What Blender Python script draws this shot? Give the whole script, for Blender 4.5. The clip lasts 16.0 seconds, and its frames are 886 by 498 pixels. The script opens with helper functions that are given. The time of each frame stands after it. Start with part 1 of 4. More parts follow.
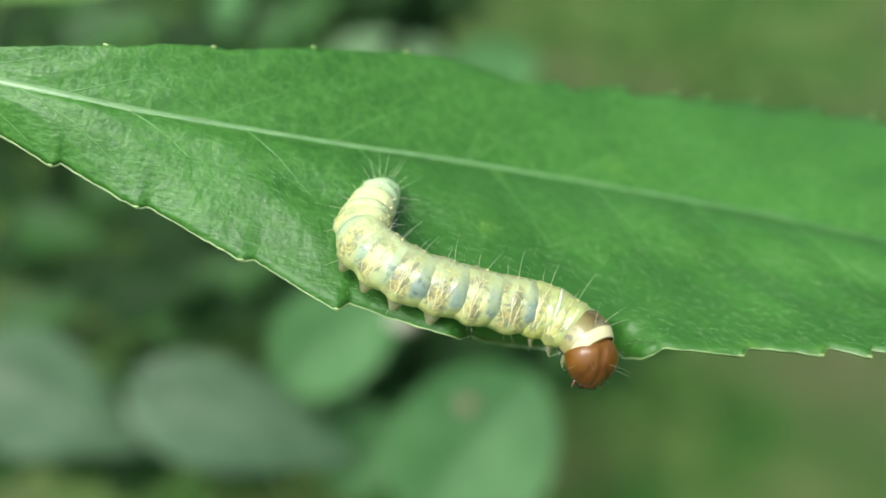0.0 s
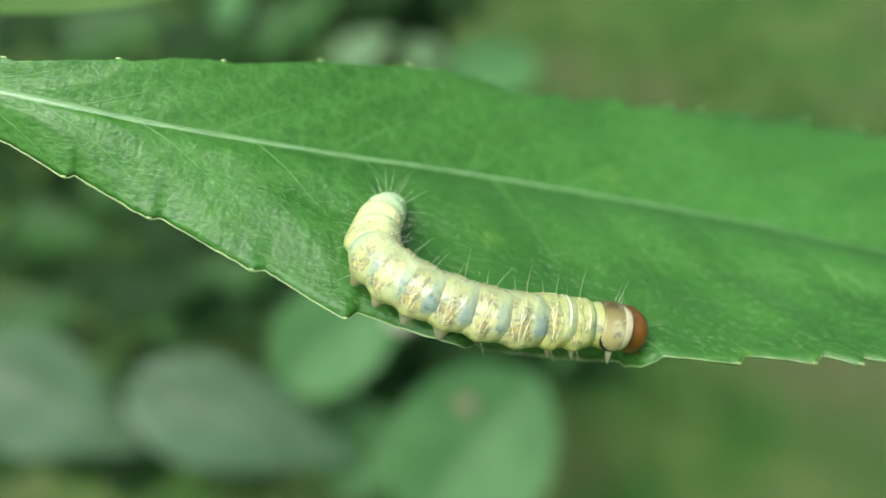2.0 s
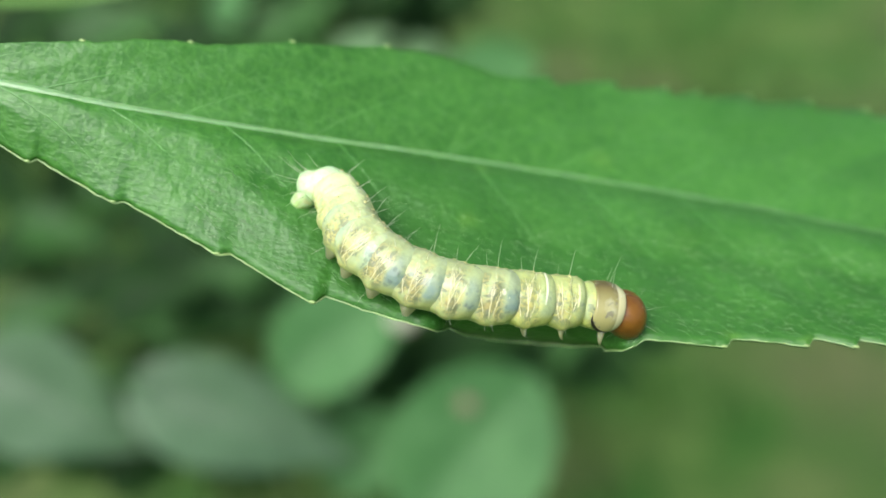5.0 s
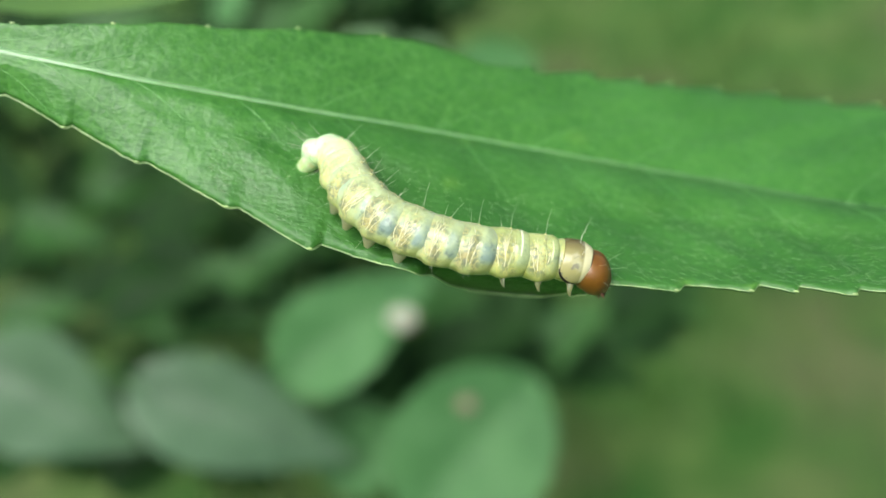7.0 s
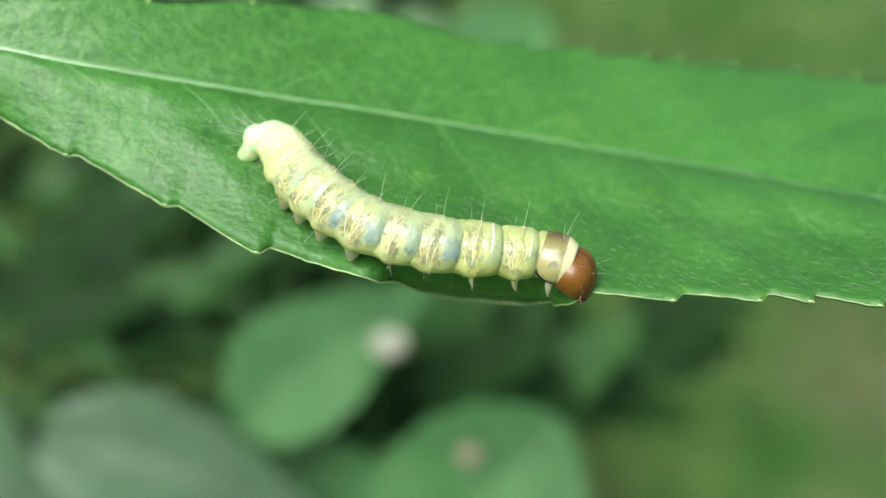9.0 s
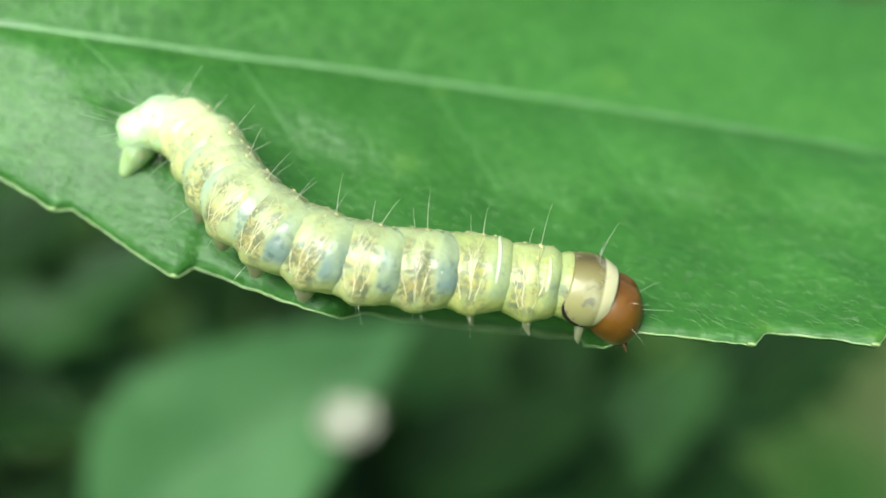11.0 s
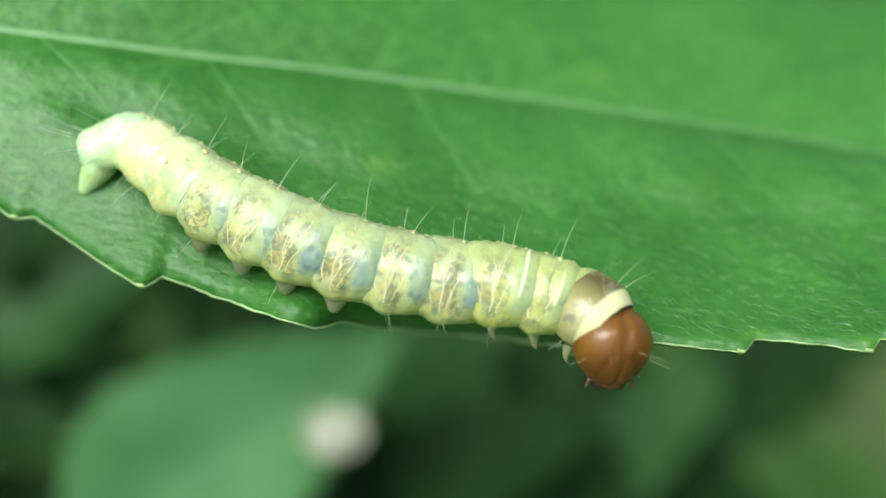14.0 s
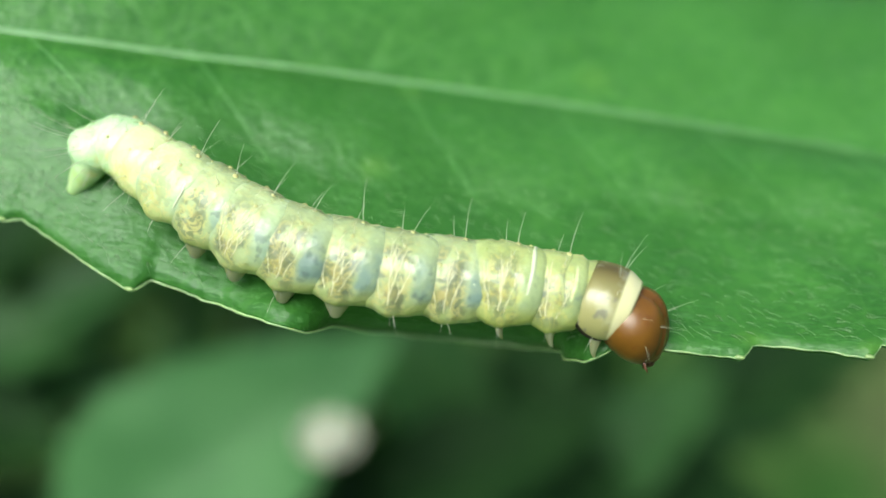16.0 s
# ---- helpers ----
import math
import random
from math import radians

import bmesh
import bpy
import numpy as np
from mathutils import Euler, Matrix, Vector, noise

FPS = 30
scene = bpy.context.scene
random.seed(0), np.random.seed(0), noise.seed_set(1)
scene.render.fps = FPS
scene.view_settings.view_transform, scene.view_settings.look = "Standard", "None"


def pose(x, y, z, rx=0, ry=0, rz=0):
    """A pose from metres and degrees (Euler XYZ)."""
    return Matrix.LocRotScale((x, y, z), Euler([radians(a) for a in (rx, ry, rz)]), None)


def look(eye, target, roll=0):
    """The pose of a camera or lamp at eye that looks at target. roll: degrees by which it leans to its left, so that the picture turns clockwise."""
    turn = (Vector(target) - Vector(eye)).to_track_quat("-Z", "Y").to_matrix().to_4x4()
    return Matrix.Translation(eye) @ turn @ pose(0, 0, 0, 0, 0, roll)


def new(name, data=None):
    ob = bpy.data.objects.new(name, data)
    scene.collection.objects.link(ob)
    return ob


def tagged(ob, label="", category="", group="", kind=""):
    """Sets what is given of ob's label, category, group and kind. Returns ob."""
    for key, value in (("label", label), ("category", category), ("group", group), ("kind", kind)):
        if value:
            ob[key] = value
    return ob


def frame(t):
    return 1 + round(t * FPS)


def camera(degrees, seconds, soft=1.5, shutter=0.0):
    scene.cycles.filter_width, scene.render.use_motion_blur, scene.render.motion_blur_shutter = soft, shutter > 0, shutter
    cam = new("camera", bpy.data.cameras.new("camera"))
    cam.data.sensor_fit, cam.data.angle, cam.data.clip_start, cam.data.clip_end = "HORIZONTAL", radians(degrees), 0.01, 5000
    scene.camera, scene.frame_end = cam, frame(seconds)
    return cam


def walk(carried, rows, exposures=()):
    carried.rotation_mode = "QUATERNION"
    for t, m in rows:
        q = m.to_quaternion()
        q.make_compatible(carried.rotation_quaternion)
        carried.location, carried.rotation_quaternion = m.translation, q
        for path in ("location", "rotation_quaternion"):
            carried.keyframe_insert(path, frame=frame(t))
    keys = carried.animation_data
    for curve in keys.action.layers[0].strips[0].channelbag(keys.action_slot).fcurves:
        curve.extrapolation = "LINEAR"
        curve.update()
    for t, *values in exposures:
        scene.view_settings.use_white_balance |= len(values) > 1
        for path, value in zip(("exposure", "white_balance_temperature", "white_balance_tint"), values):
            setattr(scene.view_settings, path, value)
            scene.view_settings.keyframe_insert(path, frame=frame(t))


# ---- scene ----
cam = camera(40, 16.0, soft=1.6)
CAMERA_ROWS = [
    (0.0, pose(0.00000, 0.00000, 0.36000, 55.000, -0.000, -0.000)),
    (7.0, pose(0.00000, 0.00000, 0.36000, 55.000, -0.000, -0.000)),
    (7.5, pose(0.00011, 0.00905, 0.35399, 55.000, -0.000, -0.000)),
    (8.0, pose(0.00021, 0.01836, 0.34780, 55.000, -0.000, -0.000)),
    (8.5, pose(0.00031, 0.02620, 0.34260, 55.000, -0.000, -0.000)),
    (9.0, pose(0.00044, 0.03800, 0.33476, 55.000, -0.000, -0.000)),
    (9.2, pose(0.00052, 0.04440, 0.33051, 55.000, -0.000, -0.000)),
    (11.3, pose(0.00114, 0.09731, 0.29537, 55.000, -0.000, -0.000)),
    (11.5, pose(0.00114, 0.09776, 0.29507, 55.005, -0.000, -0.027)),
    (12.5, pose(0.00115, 0.09865, 0.29448, 55.030, -0.000, -0.160)),
    (14.5, pose(0.00115, 0.09865, 0.29448, 55.190, -0.000, -0.660)),
    (16.0, pose(0.00115, 0.09865, 0.29448, 55.320, -0.000, -0.880)),
]
walk(cam, CAMERA_ROWS, exposures=[(0.0, 0.84, 6000, 13), (6.5, 0.85, 6000, 12), (9.0, 0.94, 6000, 11), (11.3, 0.83, 5880, 5), (13.0, 0.77, 5880, 4), (16.0, 0.74, 5880, 4)])
cam.data.dof.use_dof = True
cam.data.dof.aperture_fstop = 19.0

# ---- light: bright hazy daylight from high on the left ----
SUN_AZIMUTH, SUN_HEIGHT = radians(-148), radians(56)   # azimuth from +y towards +x
world = bpy.data.worlds.new("sky")
world.use_nodes = True
scene.world = world
sky = world.node_tree.nodes.new("ShaderNodeTexSky")
sky.sky_type, sky.sun_disc = "NISHITA", False
sky.sun_elevation, sky.sun_rotation = SUN_HEIGHT, SUN_AZIMUTH
sky.air_density, sky.dust_density, sky.ozone_density = 0.7, 7.0, 1.0
back = world.node_tree.nodes["Background"]
back.inputs["Strength"].default_value = 0.11
world.node_tree.links.new(sky.outputs[0], back.inputs["Color"])
sun_data = bpy.data.lights.new("sun", "SUN")
sun_data.energy, sun_data.angle, sun_data.color = 2.3, radians(42), (1.0, 0.97, 0.86)
sun = new("sun", sun_data)
from_sun = Vector((math.sin(SUN_AZIMUTH) * math.cos(SUN_HEIGHT), math.cos(SUN_AZIMUTH) * math.cos(SUN_HEIGHT), math.sin(SUN_HEIGHT)))
sun.matrix_world = look(from_sun * 3, (0, 0, 0))

MM = 0.001


# ---- materials ----
class Mat:
    """A node material with short names for the nodes used here."""

    def __init__(self, name):
        self.m = bpy.data.materials.new(name)
        self.m.use_nodes = True
        self.t = self.m.node_tree
        self.b = self.t.nodes["Principled BSDF"]
        self.co = self.t.nodes.new("ShaderNodeTexCoord").outputs["Object"]

    def link(self, a, b):
        self.t.links.new(a, b)

    def noise(self, scale, detail=4, rough=0.55, distort=0.0, co=None):
        n = self.t.nodes.new("ShaderNodeTexNoise")
        n.inputs["Scale"].default_value, n.inputs["Detail"].default_value = scale, detail
        n.inputs["Roughness"].default_value, n.inputs["Distortion"].default_value = rough, distort
        self.link(co or self.co, n.inputs["Vector"])
        return n.outputs["Fac"]

    def cells(self, scale, feature="F1"):
        n = self.t.nodes.new("ShaderNodeTexVoronoi")
        n.feature = feature
        n.inputs["Scale"].default_value = scale
        self.link(self.co, n.inputs["Vector"])
        return n.outputs["Distance"]

    def ramp(self, fac, *stops):
        n = self.t.nodes.new("ShaderNodeValToRGB")
        while len(n.color_ramp.elements) < len(stops):
            n.color_ramp.elements.new(0.5)
        for e, (p, c) in zip(n.color_ramp.elements, stops):
            e.position, e.color = p, (c, c, c, 1) if isinstance(c, float) else (*c, 1)
        self.link(fac, n.inputs["Fac"])
        return n.outputs["Color"]

    def mix(self, fac, a, b, how="MIX"):
        n = self.t.nodes.new("ShaderNodeMix")
        n.data_type, n.blend_type = "RGBA", how
        for socket, v in ((n.inputs[0], fac), (n.inputs[6], a), (n.inputs[7], b)):
            if isinstance(v, (int, float)):
                socket.default_value = v
            elif isinstance(v, tuple):
                socket.default_value = (*v, 1)
            else:
                self.link(v, socket)
        return n.outputs[2]

    def math(self, how, a, b=0.0):
        n = self.t.nodes.new("ShaderNodeMath")
        n.operation = how
        for socket, v in zip(n.inputs, (a, b)):
            if isinstance(v, (int, float)):
                socket.default_value = v
            else:
                self.link(v, socket)
        return n.outputs[0]

    def axis(self, which):
        n = self.t.nodes.new("ShaderNodeSeparateXYZ")
        self.link(self.co, n.inputs[0])
        return n.outputs[which]

    def random(self):
        return self.t.nodes.new("ShaderNodeObjectInfo").outputs["Random"]

    def bump(self, height, distance, strength=1.0, then=None):
        n = self.t.nodes.new("ShaderNodeBump")
        n.inputs["Distance"].default_value, n.inputs["Strength"].default_value = distance, strength
        self.link(height, n.inputs["Height"])
        if then:
            self.link(then, n.inputs["Normal"])
        self.link(n.outputs[0], self.b.inputs["Normal"])
        return n.outputs[0]

    def base(self, colour, rough=0.5, spec=0.5):
        if isinstance(colour, tuple):
            self.b.inputs["Base Color"].default_value = (*colour, 1)
        else:
            self.link(colour, self.b.inputs["Base Color"])
        if isinstance(rough, (int, float)):
            self.b.inputs["Roughness"].default_value = rough
        else:
            self.link(rough, self.b.inputs["Roughness"])
        self.b.inputs["Specular IOR Level"].default_value = spec
        return self

    def flesh(self, weight, radius, scale):
        self.b.inputs["Subsurface Weight"].default_value = weight
        self.b.inputs["Subsurface Radius"].default_value = radius
        self.b.inputs["Subsurface Scale"].default_value = scale
        return self

    def translucent(self, colour, amount):
        """Thin leaf: part of the light comes through."""
        tr = self.t.nodes.new("ShaderNodeBsdfTranslucent")
        if isinstance(colour, tuple):
            tr.inputs["Color"].default_value = (*colour, 1)
        else:
            self.link(colour, tr.inputs["Color"])
        mx = self.t.nodes.new("ShaderNodeMixShader")
        mx.inputs[0].default_value = amount
        self.link(self.b.outputs[0], mx.inputs[1])
        self.link(tr.outputs[0], mx.inputs[2])
        self.link(mx.outputs[0], self.t.nodes["Material Output"].inputs["Surface"])
        return self


def blade_material():
    m = Mat("leaf_blade")
    broad = m.noise(140, 3)
    fine = m.noise(1500, 4)
    c = m.mix(m.ramp(broad, (0.35, 0.0), (0.68, 1.0)), (0.028, 0.126, 0.013), (0.046, 0.172, 0.022))
    c = m.mix(m.ramp(fine, (0.42, 0.0), (0.62, 0.5)), c, (0.070, 0.225, 0.030))
    net = m.ramp(m.cells(950, "DISTANCE_TO_EDGE"), (0.0, 0.4), (0.08, 0.0))
    c = m.mix(net, c, (0.085, 0.250, 0.040))
    c = m.mix(m.ramp(m.noise(45, 2), (0.42, 0.0), (0.6, 0.55)), c, (0.024, 0.108, 0.009))
    turn = m.t.nodes.new("ShaderNodeMapping")
    turn.inputs["Rotation"].default_value = (0, 0, radians(38))
    turn.inputs["Scale"].default_value = (0.22, 1.0, 1.0)
    m.link(m.co, turn.inputs["Vector"])
    c = m.mix(m.ramp(m.noise(4200, 3, 0.6, 0.8, turn.outputs[0]), (0.55, 0.0), (0.68, 0.45)), c, (0.115, 0.275, 0.08))
    yellow = m.ramp(m.noise(90, 2, co=m.co), (0.66, 0.0), (0.80, 0.25))
    c = m.mix(yellow, c, (0.11, 0.29, 0.030))
    for x, y, size in ((2.1, -5.5, 0.9), (2.6, 0.1, 0.8), (10.7, 4.6, 1.3), (17.9, -10.9, 0.8), (22.2, -10.6, 0.7)):
        # yellowish flecks where side veins meet, and in the notches
        across = [m.math("SUBTRACT", m.math("MULTIPLY", m.axis(k), 1000.0), v) for k, v in ((0, x), (1, y))]
        far = m.math("SQRT", m.math("ADD", m.math("MULTIPLY", across[0], across[0]), m.math("MULTIPLY", across[1], across[1])))
        far = m.math("ADD", far, m.math("MULTIPLY", m.math("SUBTRACT", m.noise(900, 3), 0.5), 1.2))
        c = m.mix(m.ramp(m.math("DIVIDE", far, size), (0.1, 0.3), (0.9, 0.0)), c, (0.13, 0.30, 0.035))
    rough = m.ramp(m.noise(420, 3), (0.3, 0.39), (0.7, 0.50))
    m.base(c, rough, 0.41)
    a = m.bump(m.cells(1500), 0.00006, 0.35)
    a = m.bump(m.cells(3400), 0.00004, 0.6, a)
    a = m.bump(m.cells(800, "DISTANCE_TO_EDGE"), 0.00025, 0.28, a)
    a = m.bump(m.noise(3400, 3, 0.6, 0.3, turn.outputs[0]), 0.00008, 0.6, a)
    m.bump(m.noise(2600, 4, 0.6, 0.6), 0.00006, 0.5, a)
    m.translucent(c, 0.18)
    return m.m


def plain_leaf_material(name, dark, light, rough=0.5, passing=0.2, gloss=0.22):
    m = Mat(name)
    c = m.mix(m.ramp(m.noise(75, 4, 0.6), (0.36, 0.0), (0.64, 1.0)), dark, light)
    c = m.mix(m.math("MULTIPLY", m.random(), 0.35), c, light)
    m.base(c, m.ramp(m.noise(300, 2), (0.3, rough - 0.08), (0.7, rough + 0.1)), gloss)
    m.bump(m.noise(700, 3), 0.0002, 0.4)
    m.translucent(c, passing)
    return m.m


def skin_material(name, skin, fat, band, band_amount, gut=0.6):
    """Thin moist caterpillar skin: a yellow net of fat with the dark gut in its gaps, bluish clear rings between the segments."""
    m = Mat(name)
    shift = m.t.nodes.new("ShaderNodeVectorMath")
    shift.operation = "ADD"
    m.link(m.co, shift.inputs[0])
    m.link(m.math("MULTIPLY", m.random(), 0.05), shift.inputs[1])
    own = shift.outputs[0]
    mm = lambda v: m.math("MULTIPLY", v, 1000.0)
    x = mm(m.math("ABSOLUTE", m.math("ADD", m.axis(0), m.math("MULTIPLY", m.math("SUBTRACT", m.noise(900, 3, co=own), 0.5), 0.0007))))
    # the angle up the side: 0 at the feet, 0.5 level, 1 on the back
    side = m.math("ADD", m.math("DIVIDE", m.math("ARCTAN2", m.axis(2), m.math("ABSOLUTE", m.axis(1))), math.pi), 0.5)
    uneven = m.ramp(m.noise(900, 3, co=own), (0.36, 0.35), (0.56, 1.0))
    middle = m.ramp(x, (0.50, 1.0), (0.86, 0.0))
    flank = m.ramp(side, (0.35, 0.0), (0.46, 1.0), (0.78, 1.0), (0.98, 0.25))
    lobe = m.ramp(side, (0.26, 0.6), (0.36, 1.0), (0.44, 0.7), (0.52, 0.0))
    pale = tuple(min(1.0, v * 1.22 + 0.02) for v in skin)
    c = m.mix(m.ramp(m.noise(800, 4, 0.6, 0.4, own), (0.38, 0.0), (0.62, 1.0)), skin, pale)
    c = m.mix(m.math("MULTIPLY", lobe, 0.75), c, (0.80 * skin[0], 0.78 * skin[1], 0.42 * skin[2]))
    clear = m.math("MULTIPLY", m.math("MULTIPLY", flank, m.ramp(x, (0.60, 1.0), (1.0, 0.35))), 0.75 * gut)
    c = m.mix(clear, c, (0.205, 0.250, 0.125))
    windows = m.math("MULTIPLY", m.ramp(m.noise(1250, 2, 0.5, 0.5, own), (0.46, 0.0), (0.53, min(1.0, 1.35 * gut))), m.math("MULTIPLY", middle, flank))
    c = m.mix(windows, c, (0.105, 0.125, 0.060))
    net = m.math("MULTIPLY", m.ramp(m.noise(1500, 3, 0.55, 1.3, own), (0.45, 0.0), (0.485, 0.75), (0.515, 0.75), (0.55, 0.0)), m.ramp(x, (0.62, 1.0), (0.95, 0.15)))
    c = m.mix(m.math("MULTIPLY", net, m.ramp(side, (0.30, 0.3), (0.48, 1.0), (0.80, 0.9), (0.96, 0.35))), c, fat)
    spot = m.math("MULTIPLY", m.ramp(x, (0.10, 1.0), (0.50, 0.0)), m.ramp(side, (0.46, 0.0), (0.53, 1.0), (0.59, 1.0), (0.66, 0.0)))
    c = m.mix(m.math("MULTIPLY", spot, m.ramp(m.noise(1700, 3, co=own), (0.40, 0.0), (0.56, 0.45))), c, (0.48, 0.40, 0.10))
    ring = m.math("MULTIPLY", m.ramp(x, (0.66, 0.0), (0.92, 1.0)), m.ramp(side, (0.43, 0.0), (0.53, 1.0), (0.70, 0.9), (0.92, 0.25)))
    ring = m.math("MULTIPLY", m.math("MULTIPLY", ring, uneven), band_amount)
    c = m.mix(ring, c, band)
    dots = m.ramp(m.noise(2100, 2, co=own), (0.58, 0.0), (0.64, 0.85 * gut))
    c = m.mix(m.math("MULTIPLY", dots, m.ramp(side, (0.42, 0.0), (0.50, 1.0), (0.70, 1.0), (0.85, 0.0))), c, (0.060, 0.090, 0.080))
    m.base(c, m.ramp(m.noise(1500, 2), (0.3, 0.24), (0.7, 0.42)), 0.5)
    m.flesh(0.45, (1.0, 0.95, 0.5), 0.0003)
    a = m.bump(m.cells(3800), 0.00003, 0.6)
    m.bump(m.noise(1300, 3, 0.5, 0.0, own), 0.00014, 0.7, a)
    return m.m


def simple(name, colour, rough=0.45, spec=0.5, vary=0.25, scale=900, flesh=0.0, relief=True, passing=0.0):
    m = Mat(name)
    dark = tuple(v * (1 - vary) for v in colour)
    m.base(m.mix(m.ramp(m.noise(scale, 4), (0.3, 0.0), (0.7, 1.0)), dark, colour), rough, spec)
    if relief:
        m.bump(m.noise(scale * 3, 3), 0.00003, 0.4)
    if passing:
        m.translucent(colour, passing)
    if flesh:
        m.flesh(flesh, (1.0, 0.8, 0.4), 0.0005)
    return m.m


def head_material():
    m = Mat("head_capsule")
    c = m.mix(m.ramp(m.noise(700, 3), (0.3, 0.0), (0.7, 1.0)), (0.092, 0.039, 0.004), (0.162, 0.073, 0.008))
    c = m.mix(m.ramp(m.noise(2600, 3), (0.55, 0.0), (0.7, 0.5)), c, (0.10, 0.028, 0.006))
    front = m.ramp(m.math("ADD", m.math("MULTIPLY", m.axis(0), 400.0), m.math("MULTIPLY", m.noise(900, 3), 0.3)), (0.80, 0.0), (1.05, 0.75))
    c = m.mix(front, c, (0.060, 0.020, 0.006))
    m.base(c, 0.30, 0.42).flesh(0.05, (1.0, 0.5, 0.2), 0.0004)
    a = m.bump(m.noise(5200, 3), 0.00002, 0.35)
    m.bump(m.noise(1400, 2), 0.00008, 0.35, a)
    m.b.inputs["Coat Weight"].default_value = 0.06
    m.b.inputs["Coat Roughness"].default_value = 0.12
    return m.m


def plate_material():
    m = Mat("neck_plate")
    z = m.ramp(m.math("MULTIPLY", m.math("ABSOLUTE", m.axis(1)), 600.0), (0.05, 0.0), (0.85, 1.0))
    c = m.mix(z, (0.090, 0.070, 0.016), (0.28, 0.27, 0.105))
    c = m.mix(m.ramp(m.noise(800, 3), (0.50, 0.0), (0.68, 0.5)), c, (0.48, 0.50, 0.34))
    c = m.mix(m.ramp(m.noise(1900, 2), (0.60, 0.0), (0.68, 0.7)), c, (0.13, 0.13, 0.10))
    c = m.mix(m.ramp(m.math('ADD', m.math('MULTIPLY', m.axis(0), 500.0), 0.3), (0.64, 0.0), (0.68, 1.0)), c, (0.58, 0.56, 0.30))
    m.base(c, 0.24, 0.5).flesh(0.2, (1.0, 0.8, 0.4), 0.0004)
    m.bump(m.noise(1500, 3), 0.00008, 0.5)
    return m.m


def ground_material():
    m = Mat("ground")
    c = m.mix(m.ramp(m.noise(24, 4), (0.40, 0.0), (0.60, 1.0)), (0.024, 0.082, 0.010), (0.066, 0.122, 0.026))
    c = m.mix(m.ramp(m.noise(8, 3), (0.50, 0.0), (0.66, 0.8)), c, (0.078, 0.092, 0.036))
    c = m.mix(m.ramp(m.noise(70, 4), (0.5, 0.0), (0.7, 0.7)), c, (0.030, 0.070, 0.014))
    m.base(c, 0.9, 0.2)
    m.bump(m.noise(60, 5), 0.01, 0.8)
    return m.m


BLADE = blade_material()
RIB = simple("midrib_pale", (0.17, 0.33, 0.13), 0.34, 0.6, 0.3, 700, 0.2)
VEIN = simple("side_vein_green", (0.080, 0.245, 0.046), 0.45, 0.5, 0.3, 700)
MARGIN = simple("leaf_margin", (0.30, 0.46, 0.18), 0.4, 0.5, 0.35, 500, 0.2)
TOOTH = simple("tooth_tip_pale", (0.26, 0.38, 0.13), 0.4, 0.5, 0.2, relief=False)
LEAFHAIR = simple("leaf_hair", (0.30, 0.46, 0.24), 0.4, 0.5, 0.2, relief=False, passing=0.4)
STEM = simple("green_stem", (0.13, 0.21, 0.06), 0.5, 0.4, 0.35, 200)
SKIN = skin_material("skin_banded", (0.335, 0.41, 0.18), (0.44, 0.415, 0.15), (0.115, 0.195, 0.195), 0.8, 0.62)
SKIN_FRONT = skin_material("skin_front", (0.34, 0.41, 0.135), (0.43, 0.42, 0.12), (0.17, 0.250, 0.180), 0.5, 0.5)
SKIN_WAIST = skin_material("skin_waist", (0.375, 0.46, 0.21), (0.47, 0.46, 0.17), (0.16, 0.270, 0.245), 0.6, 0.5)
SKIN_PALE = skin_material("skin_pale", (0.43, 0.52, 0.24), (0.52, 0.51, 0.20), (0.29, 0.43, 0.29), 0.5, 0.25)
SKIN_TAIL = skin_material("skin_tail", (0.49, 0.57, 0.27), (0.57, 0.57, 0.26), (0.37, 0.52, 0.32), 0.35, 0.06)
SKIN_END = skin_material("skin_tail_end", (0.39, 0.57, 0.29), (0.48, 0.59, 0.29), (0.34, 0.54, 0.30), 0.3, 0.03)
TRACHEA = simple("air_tube_cream", (0.70, 0.69, 0.40), 0.4, 0.4, 0.1, relief=False)
FOLD = simple("skin_fold_cream", (0.54, 0.60, 0.38), 0.35, 0.5, 0.1, relief=False)
FOOT = simple("foot_pale", (0.54, 0.57, 0.33), 0.3, 0.5, 0.2, 1500, 0.4, passing=0.6)
HAIR = simple("bristle", (0.70, 0.72, 0.58), 0.35, 0.5, 0.15, relief=False, passing=0.5)
TUBERCLE = simple("tubercle_yellow", (0.44, 0.44, 0.17), 0.3, 0.5, 0.2, relief=False)
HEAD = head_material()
PLATE = plate_material()
BLACK = simple("black_cuticle", (0.012, 0.009, 0.007), 0.3, 0.5)
JAW = simple("dark_jaw", (0.030, 0.010, 0.006), 0.28, 0.5)
LABRUM = simple("lip_brown", (0.10, 0.036, 0.016), 0.3, 0.5, 0.3)
GROUND = ground_material()
LEAF_GREY = plain_leaf_material("weed_leaf_greygreen", (0.040, 0.095, 0.038), (0.066, 0.135, 0.062), 0.42, 0.2, 0.5)
LEAF_LIGHT = plain_leaf_material("weed_leaf_light", (0.040, 0.130, 0.034), (0.074, 0.190, 0.060), 0.5)
LEAF_MID = plain_leaf_material("weed_leaf_mid", (0.016, 0.062, 0.011), (0.038, 0.111, 0.023), 0.5)
# near-black base: the shade between the weeds is put into this leaf colour
LEAF_PAINTED_SHADE = plain_leaf_material("weed_leaf_painted_shade", (0.005, 0.021, 0.004), (0.015, 0.046, 0.009), 0.6, 0.12, 0.1)
LEAF_PALE = plain_leaf_material("weed_leaf_pale", (0.085, 0.17, 0.072), (0.135, 0.235, 0.112), 0.5)
